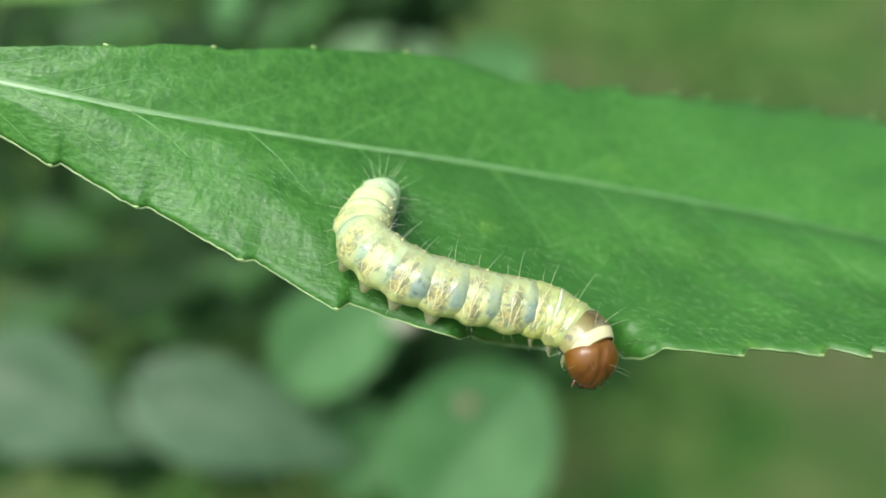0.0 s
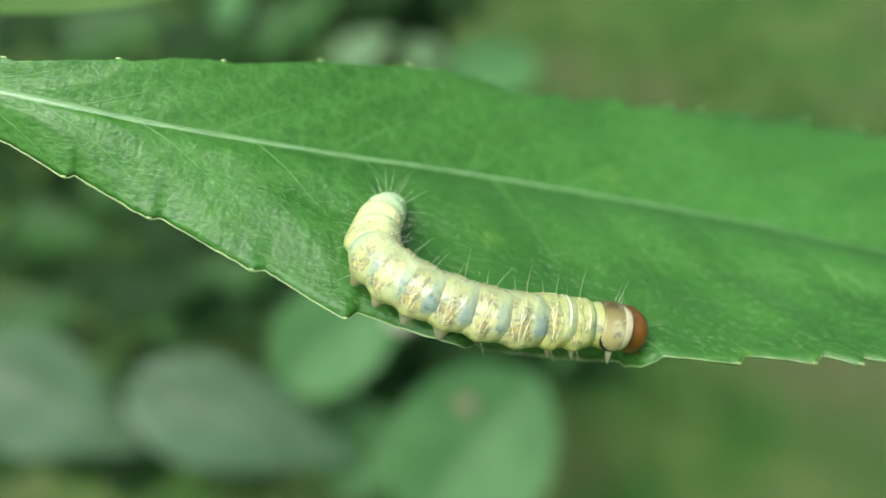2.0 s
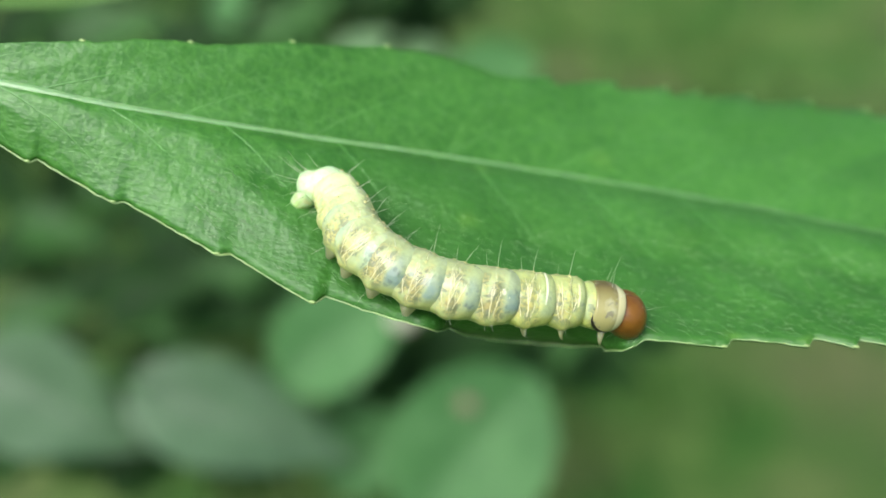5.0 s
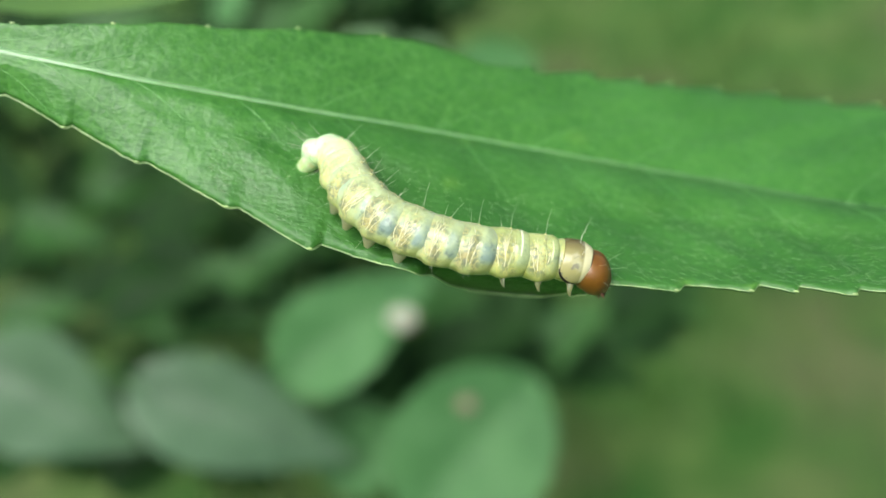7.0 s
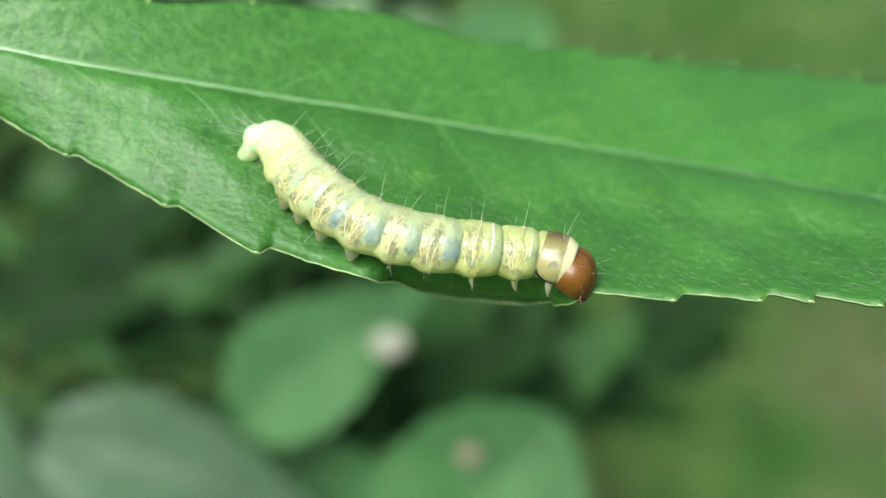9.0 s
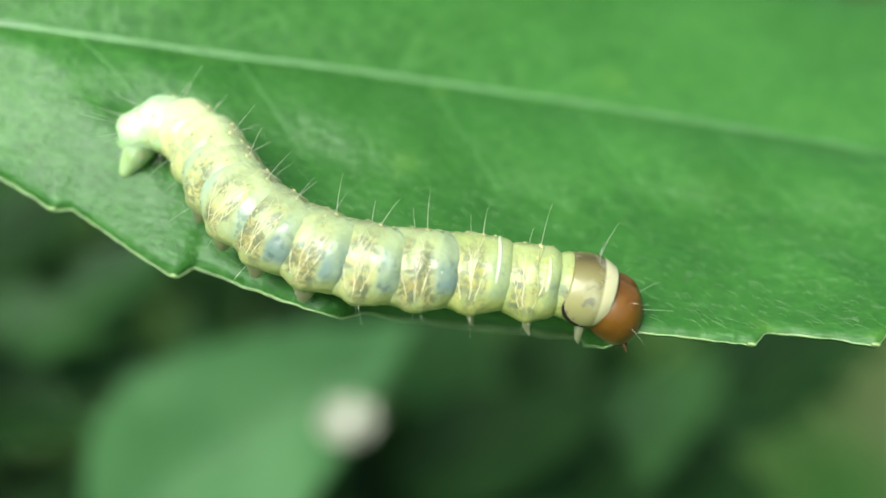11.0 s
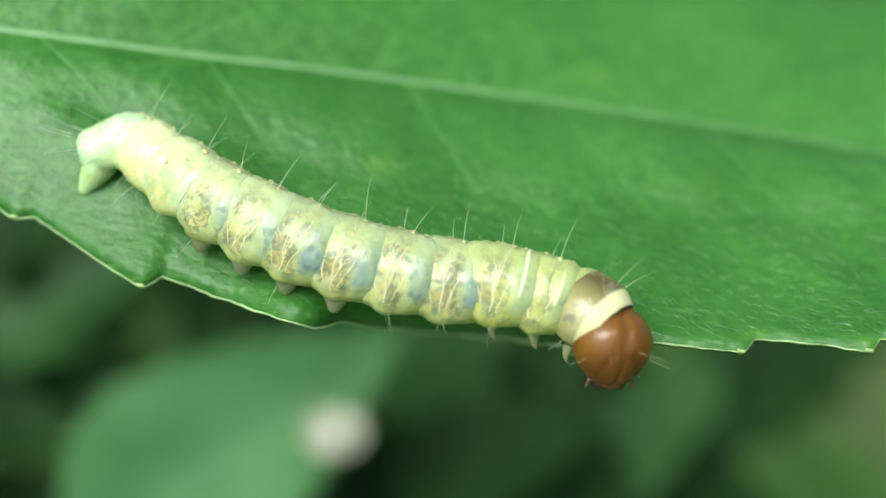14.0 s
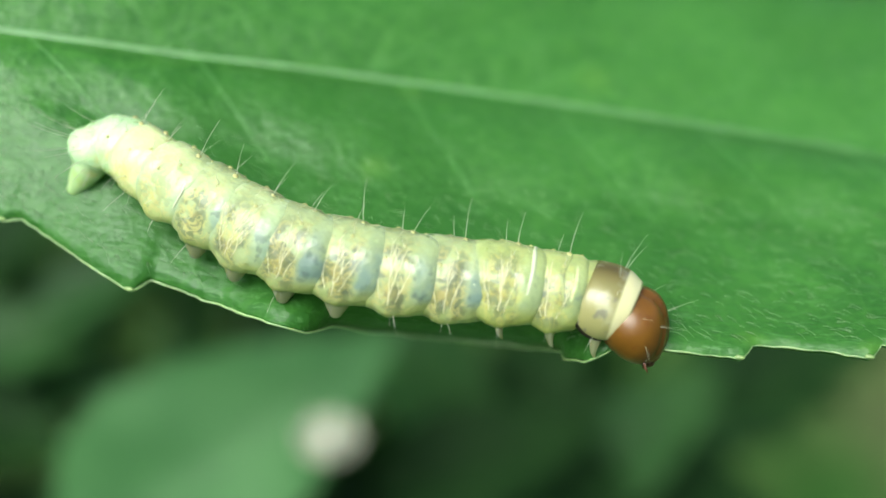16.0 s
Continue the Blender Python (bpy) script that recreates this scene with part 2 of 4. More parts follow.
LEAF_EDGE = plain_leaf_material("neighbour_leaf", (0.065, 0.155, 0.038), (0.115, 0.220, 0.052), 0.45, 0.3)
GRASS = plain_leaf_material("grass", (0.035, 0.105, 0.014), (0.085, 0.150, 0.032), 0.6)
PETAL = simple("petal_white", (0.40, 0.42, 0.31), 0.6, 0.3, 0.1)
SPOT = simple("brown_blemish", (0.24, 0.21, 0.13), 0.7, 0.3)


# ---- helpers for meshes ----
def mesh_of(name, bm, material, smooth=True):
    me = bpy.data.meshes.new(name)
    bm.normal_update()
    bm.to_mesh(me)
    bm.free()
    me.materials.append(material)
    if smooth:
        me.shade_smooth()
    return me


def part(name, bm, material, parent, label="", at=None):
    ob = new(name, mesh_of(name, bm, material) if isinstance(bm, bmesh.types.BMesh) else bm)
    ob.parent = parent
    if at is not None:
        ob.matrix_basis = at
    if label:
        tagged(ob, label)
    return ob


def thing(name, label, category, group="", kind=""):
    return tagged(new(name), label, category, group, kind)


def grid_into(bm, nu, nv, f, closed_v=False):
    rows = [[bm.verts.new(f(i / nu, j / nv)) for j in range(nv if closed_v else nv + 1)] for i in range(nu + 1)]
    for i in range(nu):
        for j in range(nv):
            k = (j + 1) % nv if closed_v else j + 1
            bm.faces.new((rows[i][j], rows[i + 1][j], rows[i + 1][k], rows[i][k]))
    return rows


def tube_into(bm, points, radii, sides=6):
    """A closed tube along points (Vectors), with a radius at each."""
    rings = []
    side = None
    for i, p in enumerate(points):
        d = (points[min(i + 1, len(points) - 1)] - points[max(i - 1, 0)]).normalized()
        if side is None:
            side = d.orthogonal().normalized()
        side = (side - d * side.dot(d)).normalized()
        other = d.cross(side)
        rings.append([bm.verts.new(p + (side * math.cos(a) + other * math.sin(a)) * radii[i])
                      for a in (2 * math.pi * k / sides for k in range(sides))])
    for a, b in zip(rings, rings[1:]):
        for k in range(sides):
            bm.faces.new((a[k], a[(k + 1) % sides], b[(k + 1) % sides], b[k]))
    bm.faces.new(rings[0][::-1])
    bm.faces.new(rings[-1])


def tube(points, radii, sides=6):
    bm = bmesh.new()
    tube_into(bm, points, radii, sides)
    return bm


def smooth_steps(x, xs, ys):
    """A smooth curve through stations (cubic Hermite with limited slopes)."""
    k = max(0, min(len(xs) - 2, sum(1 for v in xs[1:-1] if v <= x)))

    def slope(i):
        if i <= 0 or i >= len(xs) - 1:
            return 0.0 if 0 < i < len(xs) - 1 else (ys[min(i + 1, len(xs) - 1)] - ys[max(i - 1, 0)]) / (xs[min(i + 1, len(xs) - 1)] - xs[max(i - 1, 0)])
        return (ys[i + 1] - ys[i - 1]) / (xs[i + 1] - xs[i - 1])

    h = xs[k + 1] - xs[k]
    s = (x - xs[k]) / h
    a, b = slope(k) * h, slope(k + 1) * h
    return ((2 * s**3 - 3 * s**2 + 1) * ys[k] + (s**3 - 2 * s**2 + s) * a + (-2 * s**3 + 3 * s**2) * ys[k + 1] + (s**3 - s**2) * b)


# ---- the leaf's shape, in millimetres: x along the midrib to the tip, y across, z up ----
STATION = (-38, -32, -26, -20, -14, -8, -2, 4, 10, 16, 22, 28, 36, 46, 56, 64)
NEAR = (-6.0, -6.4, -7.4, -9.2, -11.5, -13.1, -13.5, -13.7, -13.2, -12.1, -11.1, -10.7, -10.2, -8.2, -4.8, 0.0)
MID = (-5.5, -4.6, -3.6, -2.8, -1.85, -0.95, 0.0, 0.7, 1.2, 1.45, 1.45, 0.9, 0.4, 0.2, 0.1, 0.1)
FAR = (-5.0, -3.2, -0.8, 1.9, 4.25, 6.6, 8.5, 8.5, 10.2, 11.4, 13.0, 14.0, 14.9, 13.2, 8.0, 0.2)
NEAR_NOTCHES = (-33, -28, -23.3, -18, -11.3, -5.4, 1.9, 12.8, 17.8, 22.4, 24.9, 28.6, 32.6, 36.8, 41, 45, 49, 53, 57, 61, 65)
FAR_NOTCHES = (-34, -28, -22, -16, -10, -4, 2.6, 7.0, 11.5, 15.3, 17.5, 21.5, 25.9, 30.0, 34.0, 38, 42, 46, 50, 54, 58, 62, 66)


def leaf_z(x, y):
    """The gentle twist of the blade."""
    x = max(-40.0, min(45.0, x))
    return -0.345 - 0.0915 * x + 0.0884 * y + 0.00272 * x * x - 0.00829 * x * y + 0.00378 * y * y


BOW_FROM = Vector((5.85, -61.84, 50.59))


def bowed(p):
    """The wide bow of the whole blade: its points lie nearer to or farther from one place in front of it."""
    x, y = max(-1.7, min(1.9, p.x / 20)), p.y / 10
    bow = 0.0534 * x + 0.0109 * y - 0.0099 * x * x + 0.0247 * x * y - 0.0013 * y * y - 0.0168 * x ** 3 - 0.0143 * x * x * y + 0.0087 * x * y * y
    return BOW_FROM + (p - BOW_FROM) * (1 + bow)


def leaf_up(x, y):
    return Vector((0.0915 - 0.00544 * x + 0.00829 * y, -0.0884 + 0.00829 * x - 0.00756 * y, 1)).normalized()


def saw(x, notches, amount):
    """How far the teeth stand out at x: a slow swell, then a sharp drop at the notch."""
    for a, b in zip(notches, notches[1:]):
        if a <= x < b:
            s = (x - a) / (b - a)
            return amount * ((s / 0.91) ** 1.25 if s < 0.91 else ((1 - s) / 0.09) ** 0.75)
    return 0.0


def lip(x):
    return 1 / ((1 + math.exp((x + 0.5) / 1.0)) * (1 + math.exp((-40 - x) / 3)))


def tucked(x):
    return math.exp(-((x - 6.6) / 4.6) ** 4)


def ragged(x, seed):
    return 0.10 * noise.noise(Vector((x * 1.1, seed, 5.0))) + 0.05 * noise.noise(Vector((x * 3.1, seed, 1.0)))


def edge_near(x):
    shift = 1.5 * math.exp(-((x + 12) / 9) ** 2) + 1.1 * lip(x) - 1.2 * tucked(x)
    return shift + smooth_steps(x, STATION, NEAR) + 0.2


def tooth_near(x):
    return ragged(x, 2.0) - saw(x, NEAR_NOTCHES, 0.75 if x > 11 else 0.4 if x > -5.4 else 0.85 if x > -11.3 else 0.45)


def tooth_far(x):
    return ragged(x, 9.0) + saw(x, FAR_NOTCHES, 0.75 if x > 3 else 0.2)


def edge_far(x):
    return smooth_steps(x, STATION, FAR) - 0.2


def edge_mid(x):
    return smooth_steps(x, STATION, MID)


def side_vein_path(x0, far, reach, lean):
    """Points (x, y) of a side vein from the midrib at x0 out to the margin, curving to the tip."""
    out = []
    for k in range(25):
        s = k / 24
        x = x0 + lean * (s ** 1.25)
        e = edge_far(x) if far else edge_near(x)
        out.append((x, edge_mid(x) + (e - edge_mid(x)) * (s ** 0.92) * reach))
    return out


VEINS_NEAR = [(-33, 8.0), (-27, 9.0), (-20.5, 11.0), (-13.5, 12.0), (-6.5, 11.0), (2.2, 12.5), (9.0, 12.0), (15.5, 11.0), (22.0, 10.0), (29.5, 10.0), (37, 9), (45, 8)]
VEINS_FAR = [(-31, 7.0), (-24, 9.0), (-16, 10.5), (-8, 11.0), (0.5, 12.0), (7.5, 12.0), (14.5, 12.0), (22, 11.0), (30, 10.0), (38, 9)]
PATHS = [side_vein_path(x, False, 0.93, l) for x, l in VEINS_NEAR] + [side_vein_path(x, True, 0.93, l) for x, l in VEINS_FAR]
VEIN_XY = np.array([p for path in PATHS for p in path])


def blade_point(u, v):
    """u 0..1 from base to tip, v -1..1 from the near margin over the midrib to the far margin; millimetres."""
    x = -38 + 102 * u
    m = edge_mid(x)
    e = edge_near(x) if v < 0 else edge_far(x)
    y = m + (e - m) * abs(v) + (tooth_near(x) if v < 0 else tooth_far(x)) * max(0.0, 1 - (1 - abs(v)) * abs(e - m) / 2.4) ** 1.5
    z = leaf_z(x, y)
    w = abs(e - m)
    near_vein = math.sqrt(min((VEIN_XY[:, 0] - x) ** 2 + (VEIN_XY[:, 1] - y) ** 2))
    z += 0.27 * (1 - math.exp(-(near_vein / 1.6) ** 2)) * min(1.0, 4 * (1 - abs(v))) * min(1.0, 3 * abs(v))
    d = abs(v) * w
    z += 0.12 * (1 - math.exp(-(d / 1.2) ** 2))
    n = noise.noise(Vector((x * 0.16, y * 0.22, 3.1)))
    z += 0.26 * n * abs(v) + 0.03 * noise.noise(Vector((x * 0.9, y * 0.9, 7.7)))
    if v < 0:
        # the blade swells beside the midrib, and bends down along the lower left margin
        z += 0.62 * math.sin(math.pi * min(1.0, abs(v) / 0.46)) * min(1.0, w / 9)
        a = abs(v)
        bend = max(0.0, 1 - (1 - a) * w / min(4.2, 0.5 * w))
        z -= 1.6 * lip(x) * bend ** 1.3
        # the margin rolls over and under beneath the caterpillar
        wide = min(3.2, 0.4 * w)
        q = max(0.0, 1 - (1 - a) * w / wide)
        z -= 5.2 * tucked(x) * q ** 1.2
        y += tucked(x) * (0.75 * wide * q + 3.0 * q * q)
    else:
        # the far half stands up from the midrib like the side of a shallow trough
        z += 0.15 * d
        y -= 0.15 * d
    return bowed(Vector((x, y, z)))


def on_blade(x, y, lift=0.0):
    m = edge_mid(x)
    e = edge_near(x) if y < m else edge_far(x)
    v = (y - m) / (e - m) * (-1 if y < m else 1)
    return (blade_point((x + 38) / 102, max(-1, min(1, v))) + Vector((0, 0, lift))) * MM


# ---- setting: the ground ----
def build_ground():
    bm = bmesh.new()
    def f(u, v):
        a, r = 2 * math.pi * v, 0.02 + 60 * u ** 4
        x, y = r * math.cos(a), 0.6 + r * math.sin(a)
        h = 0.02 * noise.noise(Vector((x * 3, y * 3, 0.3))) + 0.008 * noise.noise(Vector((x * 15, y * 15, 4.0)))
        return Vector((x, y, h if r < 20 else 0.0))
    rows = grid_into(bm, 60, 72, f, True)
    bm.faces.new(rows[0][::-1])
    ob = new("ground", mesh_of("ground", bm, GROUND))
    tagged(ob, "mossy grassy ground with bare brown patches", "ground", kind="structure")


def build_grass():
    bm = bmesh.new()
    rng = random.Random(5)
    for _ in range(5200):
        x, y = rng.uniform(-0.75, 0.8), rng.uniform(0.15, 1.35)
        if noise.noise(Vector((x * 4.5, y * 4.5, 9.0))) < -0.12 and rng.random() < 0.8:
            continue
        z = 0.02 * noise.noise(Vector((x * 3, y * 3, 0.3))) - 0.004
        h, w, a = rng.uniform(0.015, 0.055), rng.uniform(0.0012, 0.0028), rng.uniform(0, 6.28)
        lean = Vector((math.cos(a), math.sin(a), 0)) * h * rng.uniform(0.2, 0.9)
        across = Vector((-math.sin(a), math.cos(a), 0)) * w
        p = Vector((x, y, z))
        q = p + Vector((0, 0, h * 0.6)) + lean * 0.35
        vs = [bm.verts.new(c) for c in (p - across, p + across, q + across * 0.7, q - across * 0.7, p + Vector((0, 0, h)) + lean)]
        bm.faces.new((vs[0], vs[1], vs[2], vs[3]))
        bm.faces.new((vs[3], vs[2], vs[4]))
    ob = new("grass", mesh_of("grass", bm, GRASS))
    tagged(ob, "short green grass growing over the ground", "grass", kind="stuff")


# ---- weeds behind the leaf ----
def weed_leaf_mesh(length, width, round_tip, fold, droop, seed):
    """A soft broad leaf, base at the origin, along +x, upper side +z; metres."""
    rng = random.Random(seed)
    ph = rng.uniform(0, 6)
    bm = bmesh.new()
    def f(u, v):
        s = v * 2 - 1
        if round_tip:
            w = math.sin(math.pi * min(1.0, u * 0.97 + 0.02)) ** 0.55
        else:
            w = math.sin(math.pi * u ** 0.72) ** 0.9 * (1.05 - 0.3 * u) if 0 < u < 1 else 0.0
        w = max(w, 0.015) * (1 + 0.03 * math.sin(u * 40 + ph))
        y = s * w * width / 2
        z = fold * abs(y) - droop * length * u * u + 0.012 * length * math.sin(u * 17 + ph + 3 * abs(s)) * abs(s)
        return Vector((u * length, y, z))
    grid_into(bm, 18, 10, f)
    return bm


def aim(x_dir, up):
    x = Vector(x_dir).normalized()
    z = (Vector(up) - x * Vector(up).dot(x)).normalized()
    y = z.cross(x)
    return Matrix((x, y, z)).transposed().to_4x4()


TOWARDS = Vector((0, -0.8192, 0.5736))    # the open side of the bed, from which the weeds get their light


SPREAD, DEEPER, EYE = 1.2, 1.586, Vector((0, 0, 360))    # the bed falls away from this height over the ground


def bed(p):
    d = Vector(p) - EYE
    deep = d.dot(-TOWARDS.normalized())
    return EYE + (d - deep * TOWARDS.normalized() * (DEEPER - 1)) * SPREAD


def weed(name, label, root, leaves, category="plant", group="weeds in the bed"):
    """root: (x, y) of the stem on the ground. leaves: (x, y, z) of the middle, length, width, angle, face, material, round tip; millimetres and degrees."""
    leaves = [(bed(c), l * SPREAD, w * SPREAD, *more) for c, l, w, *more in leaves]
    base = Vector((root[0] * SPREAD * MM, root[1] * SPREAD * DEEPER * MM, 0.0))
    plant = thing(name, label, category, group)
    plant.matrix_basis = Matrix.Translation(base)
    top = sum((Vector(l[0]) for l in leaves), Vector()) / len(leaves) * MM - base
    crown = Vector((top.x * 0.8, top.y * 0.8 + 0.02, top.z * 0.82))
    pts = [Vector((0, 0, -0.01)).lerp(crown, k / 8) + Vector((0.006 * math.sin(k), 0.005 * math.cos(k * 1.3), 0)) * (1 if 0 < k < 8 else 0) for k in range(9)]
    part("stem", tube(pts, [0.0022 - 0.00010 * k for k in range(9)], 7), STEM, plant, "thin green stem")
    for n, (c, length, width, ang, face, material, rounded) in enumerate(leaves):
        a = radians(ang)
        along = Vector((math.cos(a), 0.57 * math.sin(a), 0.82 * math.sin(a)))
        up = TOWARDS * face + Vector((0.1 * math.sin(n * 2.3), 0, 1)) * (1 - face)
        m = aim(along, up)
        mid = Vector(c) * MM - base
        start = mid - m.to_3x3() @ Vector((length * MM * 0.5, 0, 0))
        m.translation = start
        leaf = part("leaf", weed_leaf_mesh(length * MM, width * MM, rounded, 0.36, 0.10, n + len(name)), material, plant, at=m)
        sag = start.lerp(crown, 0.5) - Vector((0, 0, 0.006))
        part("petiole", tube([start + (start - mid).normalized() * -0.001, start.lerp(sag, 0.6), sag, crown.lerp(sag, 0.3), crown], [0.0006, 0.0007, 0.0008, 0.0009, 0.001], 6), STEM, plant)
        shares = [0.02 + 0.9 * k / 8 for k in range(9)]
        rib = [Vector((length * MM * u, 0, -0.10 * length * MM * u * u + 0.0001)) for u in shares]
        part("midvein", tube(rib, [0.00045 * (1 - 0.09 * k) for k in range(9)], 5), material, leaf)
    return plant


def build_weeds():
    # K leaves are coloured as deep shade, to darken gaps among the weeds
    G, L, M, K, P = LEAF_GREY, LEAF_LIGHT, LEAF_MID, LEAF_PAINTED_SHADE, LEAF_PALE
    weed("broadleaf_weed", "grey-green weed with broad drooping leaflets, out in the bed", (-45, 150), [
        ((-60, 83, 272.5), 30, 21, -28, 0.75, G, False),
        ((-30.5, 80, 271.8), 37, 18, -17, 0.72, G, False),
        ((-72, 92, 262), 26, 17, -60, 0.7, M, False)])
    spotted = weed("broadleaf_weed", "light green weed with a rounded leaf bearing a brown spot", (10, 140), [
        ((4.6, 76, 270.6), 28, 24, 50, 0.68, L, True),
        ((-11.5, 84, 262), 20, 14, 35, 0.7, L, False)])
    bm = bmesh.new()
    spot = bed((3.4, 78.4, 277.6)) * MM - spotted.location
    bmesh.ops.create_uvsphere(bm, u_segments=14, v_segments=8, radius=1.0, matrix=Matrix.Translation(spot) @ aim((1, 0, 0), TOWARDS) @ Matrix.Diagonal((0.0017, 0.0014, 0.0004, 1)))
    part("leaf_blemish", bm, SPOT, spotted, "round brown spot on the leaf")
    weed("broadleaf_weed", "bright green weed with an oval leaf facing the light", (-20, 160), [
        ((-14, 92, 281), 31, 18, 36, 0.72, L, False),
        ((-38, 102, 276), 26, 11, 14, 0.6, M, False),
        ((-50, 108, 274), 24, 11, 25, 0.6, M, False),
        ((-42, 104, 282), 22, 10, -20, 0.55, K, False)])
    weed("low_shrub", "mixed green weed with pale and mid-green leaves", (-15, 240), [
        ((-14.5, 136, 309.5), 13, 8, 34, 0.7, P, False),
        ((8.5, 129, 308), 17, 11, 12, 0.75, L, True),
        ((-29, 149, 311), 26, 9, 32, 0.7, M, False),
        ((-4, 150, 303), 9, 7, -10, 0.75, P, True),
        ((-46, 141, 308), 20, 13, 10, 0.6, K, False),
        ((-40, 150, 316), 18, 7, 70, 0.6, L, False),
        ((-64, 147, 309), 26, 12, 20, 0.6, M, False),
        ((-80, 146, 312), 20, 11, 60, 0.6, K, False)])
    weed("leafy_weed", "mid-green weed with many small pointed leaves", (-40, 170), [
        ((-30, 88, 262), 16, 9, 25, 0.7, L, False), ((-12, 86, 264), 15, 9, -20, 0.7, L, False), ((-46, 92, 266), 15, 8, 60, 0.65, M, False),
        ((-24, 96, 272), 15, 7, -35, 0.65, K, False), ((-34, 102, 283), 17, 8, 10, 0.6, M, False), ((-56, 106, 280), 18, 8, 35, 0.6, K, False),
        ((-66, 110, 287), 16, 8, -15, 0.6, M, False), ((-48, 112, 290), 15, 7, 50, 0.55, K, False), ((-72, 106, 272), 18, 9, 15, 0.6, M, False),
        ((-60, 112, 270), 14, 7, -50, 0.55, L, False), ((-80, 116, 280), 16, 8, 70, 0.5, K, False), ((-26, 104, 288), 14, 6, 30, 0.55, M, False)])
    # the K leaves here paint the shade that lies between and under the weeds
    weed("undergrowth_weed", "leafy weed with shade painted into its near-black green leaves", (25, 170), [
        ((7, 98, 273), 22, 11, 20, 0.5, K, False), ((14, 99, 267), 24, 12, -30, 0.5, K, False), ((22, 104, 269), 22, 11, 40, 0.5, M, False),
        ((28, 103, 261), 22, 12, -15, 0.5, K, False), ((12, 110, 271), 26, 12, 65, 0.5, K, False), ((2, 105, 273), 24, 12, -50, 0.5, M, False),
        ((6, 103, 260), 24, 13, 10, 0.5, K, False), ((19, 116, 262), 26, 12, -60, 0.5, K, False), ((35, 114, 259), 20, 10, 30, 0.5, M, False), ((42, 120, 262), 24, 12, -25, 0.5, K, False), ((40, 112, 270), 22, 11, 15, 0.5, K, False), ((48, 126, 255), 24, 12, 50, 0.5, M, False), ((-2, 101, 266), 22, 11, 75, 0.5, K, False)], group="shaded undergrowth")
    weed("undergrowth_weed", "low weed under the broad leaves, shade painted into its dark pointed leaves", (-55, 165), [
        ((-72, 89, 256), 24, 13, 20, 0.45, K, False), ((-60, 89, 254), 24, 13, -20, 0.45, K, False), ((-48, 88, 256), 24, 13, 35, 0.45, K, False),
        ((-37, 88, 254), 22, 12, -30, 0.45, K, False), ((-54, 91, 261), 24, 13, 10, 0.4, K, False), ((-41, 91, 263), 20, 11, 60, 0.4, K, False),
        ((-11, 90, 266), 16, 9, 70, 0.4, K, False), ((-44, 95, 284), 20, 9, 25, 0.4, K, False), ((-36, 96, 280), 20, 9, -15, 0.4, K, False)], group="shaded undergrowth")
    weed("undergrowth_weed", "low weed under the broad leaves, shade painted into its dark pointed leaves", (-40, 160), [
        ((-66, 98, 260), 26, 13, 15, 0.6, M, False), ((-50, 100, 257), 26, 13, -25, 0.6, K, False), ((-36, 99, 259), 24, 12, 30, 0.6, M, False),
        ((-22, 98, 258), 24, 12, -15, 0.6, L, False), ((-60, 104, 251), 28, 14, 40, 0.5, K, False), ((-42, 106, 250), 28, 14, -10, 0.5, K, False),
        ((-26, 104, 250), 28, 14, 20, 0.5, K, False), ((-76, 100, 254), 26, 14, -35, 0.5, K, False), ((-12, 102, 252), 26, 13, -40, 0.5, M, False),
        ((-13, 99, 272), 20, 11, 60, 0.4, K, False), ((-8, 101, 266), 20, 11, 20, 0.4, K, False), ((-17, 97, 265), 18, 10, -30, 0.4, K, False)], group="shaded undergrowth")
    weed("undergrowth_weed", "leafy weed at the grass edge, shade painted into its near-black leaves", (0, 250), [
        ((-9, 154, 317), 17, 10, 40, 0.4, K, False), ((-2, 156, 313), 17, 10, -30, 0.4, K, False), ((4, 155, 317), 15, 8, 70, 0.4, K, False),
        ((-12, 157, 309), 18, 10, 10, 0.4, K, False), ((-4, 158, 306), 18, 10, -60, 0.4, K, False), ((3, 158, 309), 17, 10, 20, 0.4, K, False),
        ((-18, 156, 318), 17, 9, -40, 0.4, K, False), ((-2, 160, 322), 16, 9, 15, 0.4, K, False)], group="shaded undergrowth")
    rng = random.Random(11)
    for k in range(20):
        # undergrowth further back, mostly near-black leaves that stand in for shade
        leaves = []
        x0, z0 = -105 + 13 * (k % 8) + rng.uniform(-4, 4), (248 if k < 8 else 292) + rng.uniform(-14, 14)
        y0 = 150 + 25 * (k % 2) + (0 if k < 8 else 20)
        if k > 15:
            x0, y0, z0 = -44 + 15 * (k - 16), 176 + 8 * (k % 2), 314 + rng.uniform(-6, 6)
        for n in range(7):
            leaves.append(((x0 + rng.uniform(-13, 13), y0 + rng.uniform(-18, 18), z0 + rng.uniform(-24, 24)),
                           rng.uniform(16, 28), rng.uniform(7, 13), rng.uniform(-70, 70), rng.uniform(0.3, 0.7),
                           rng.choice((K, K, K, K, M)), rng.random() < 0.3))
        weed("undergrowth_weed", "leafy weed with shade painted into its near-black green leaves", (x0 + rng.uniform(-10, 10), y0 + 40), leaves, group="shaded undergrowth")


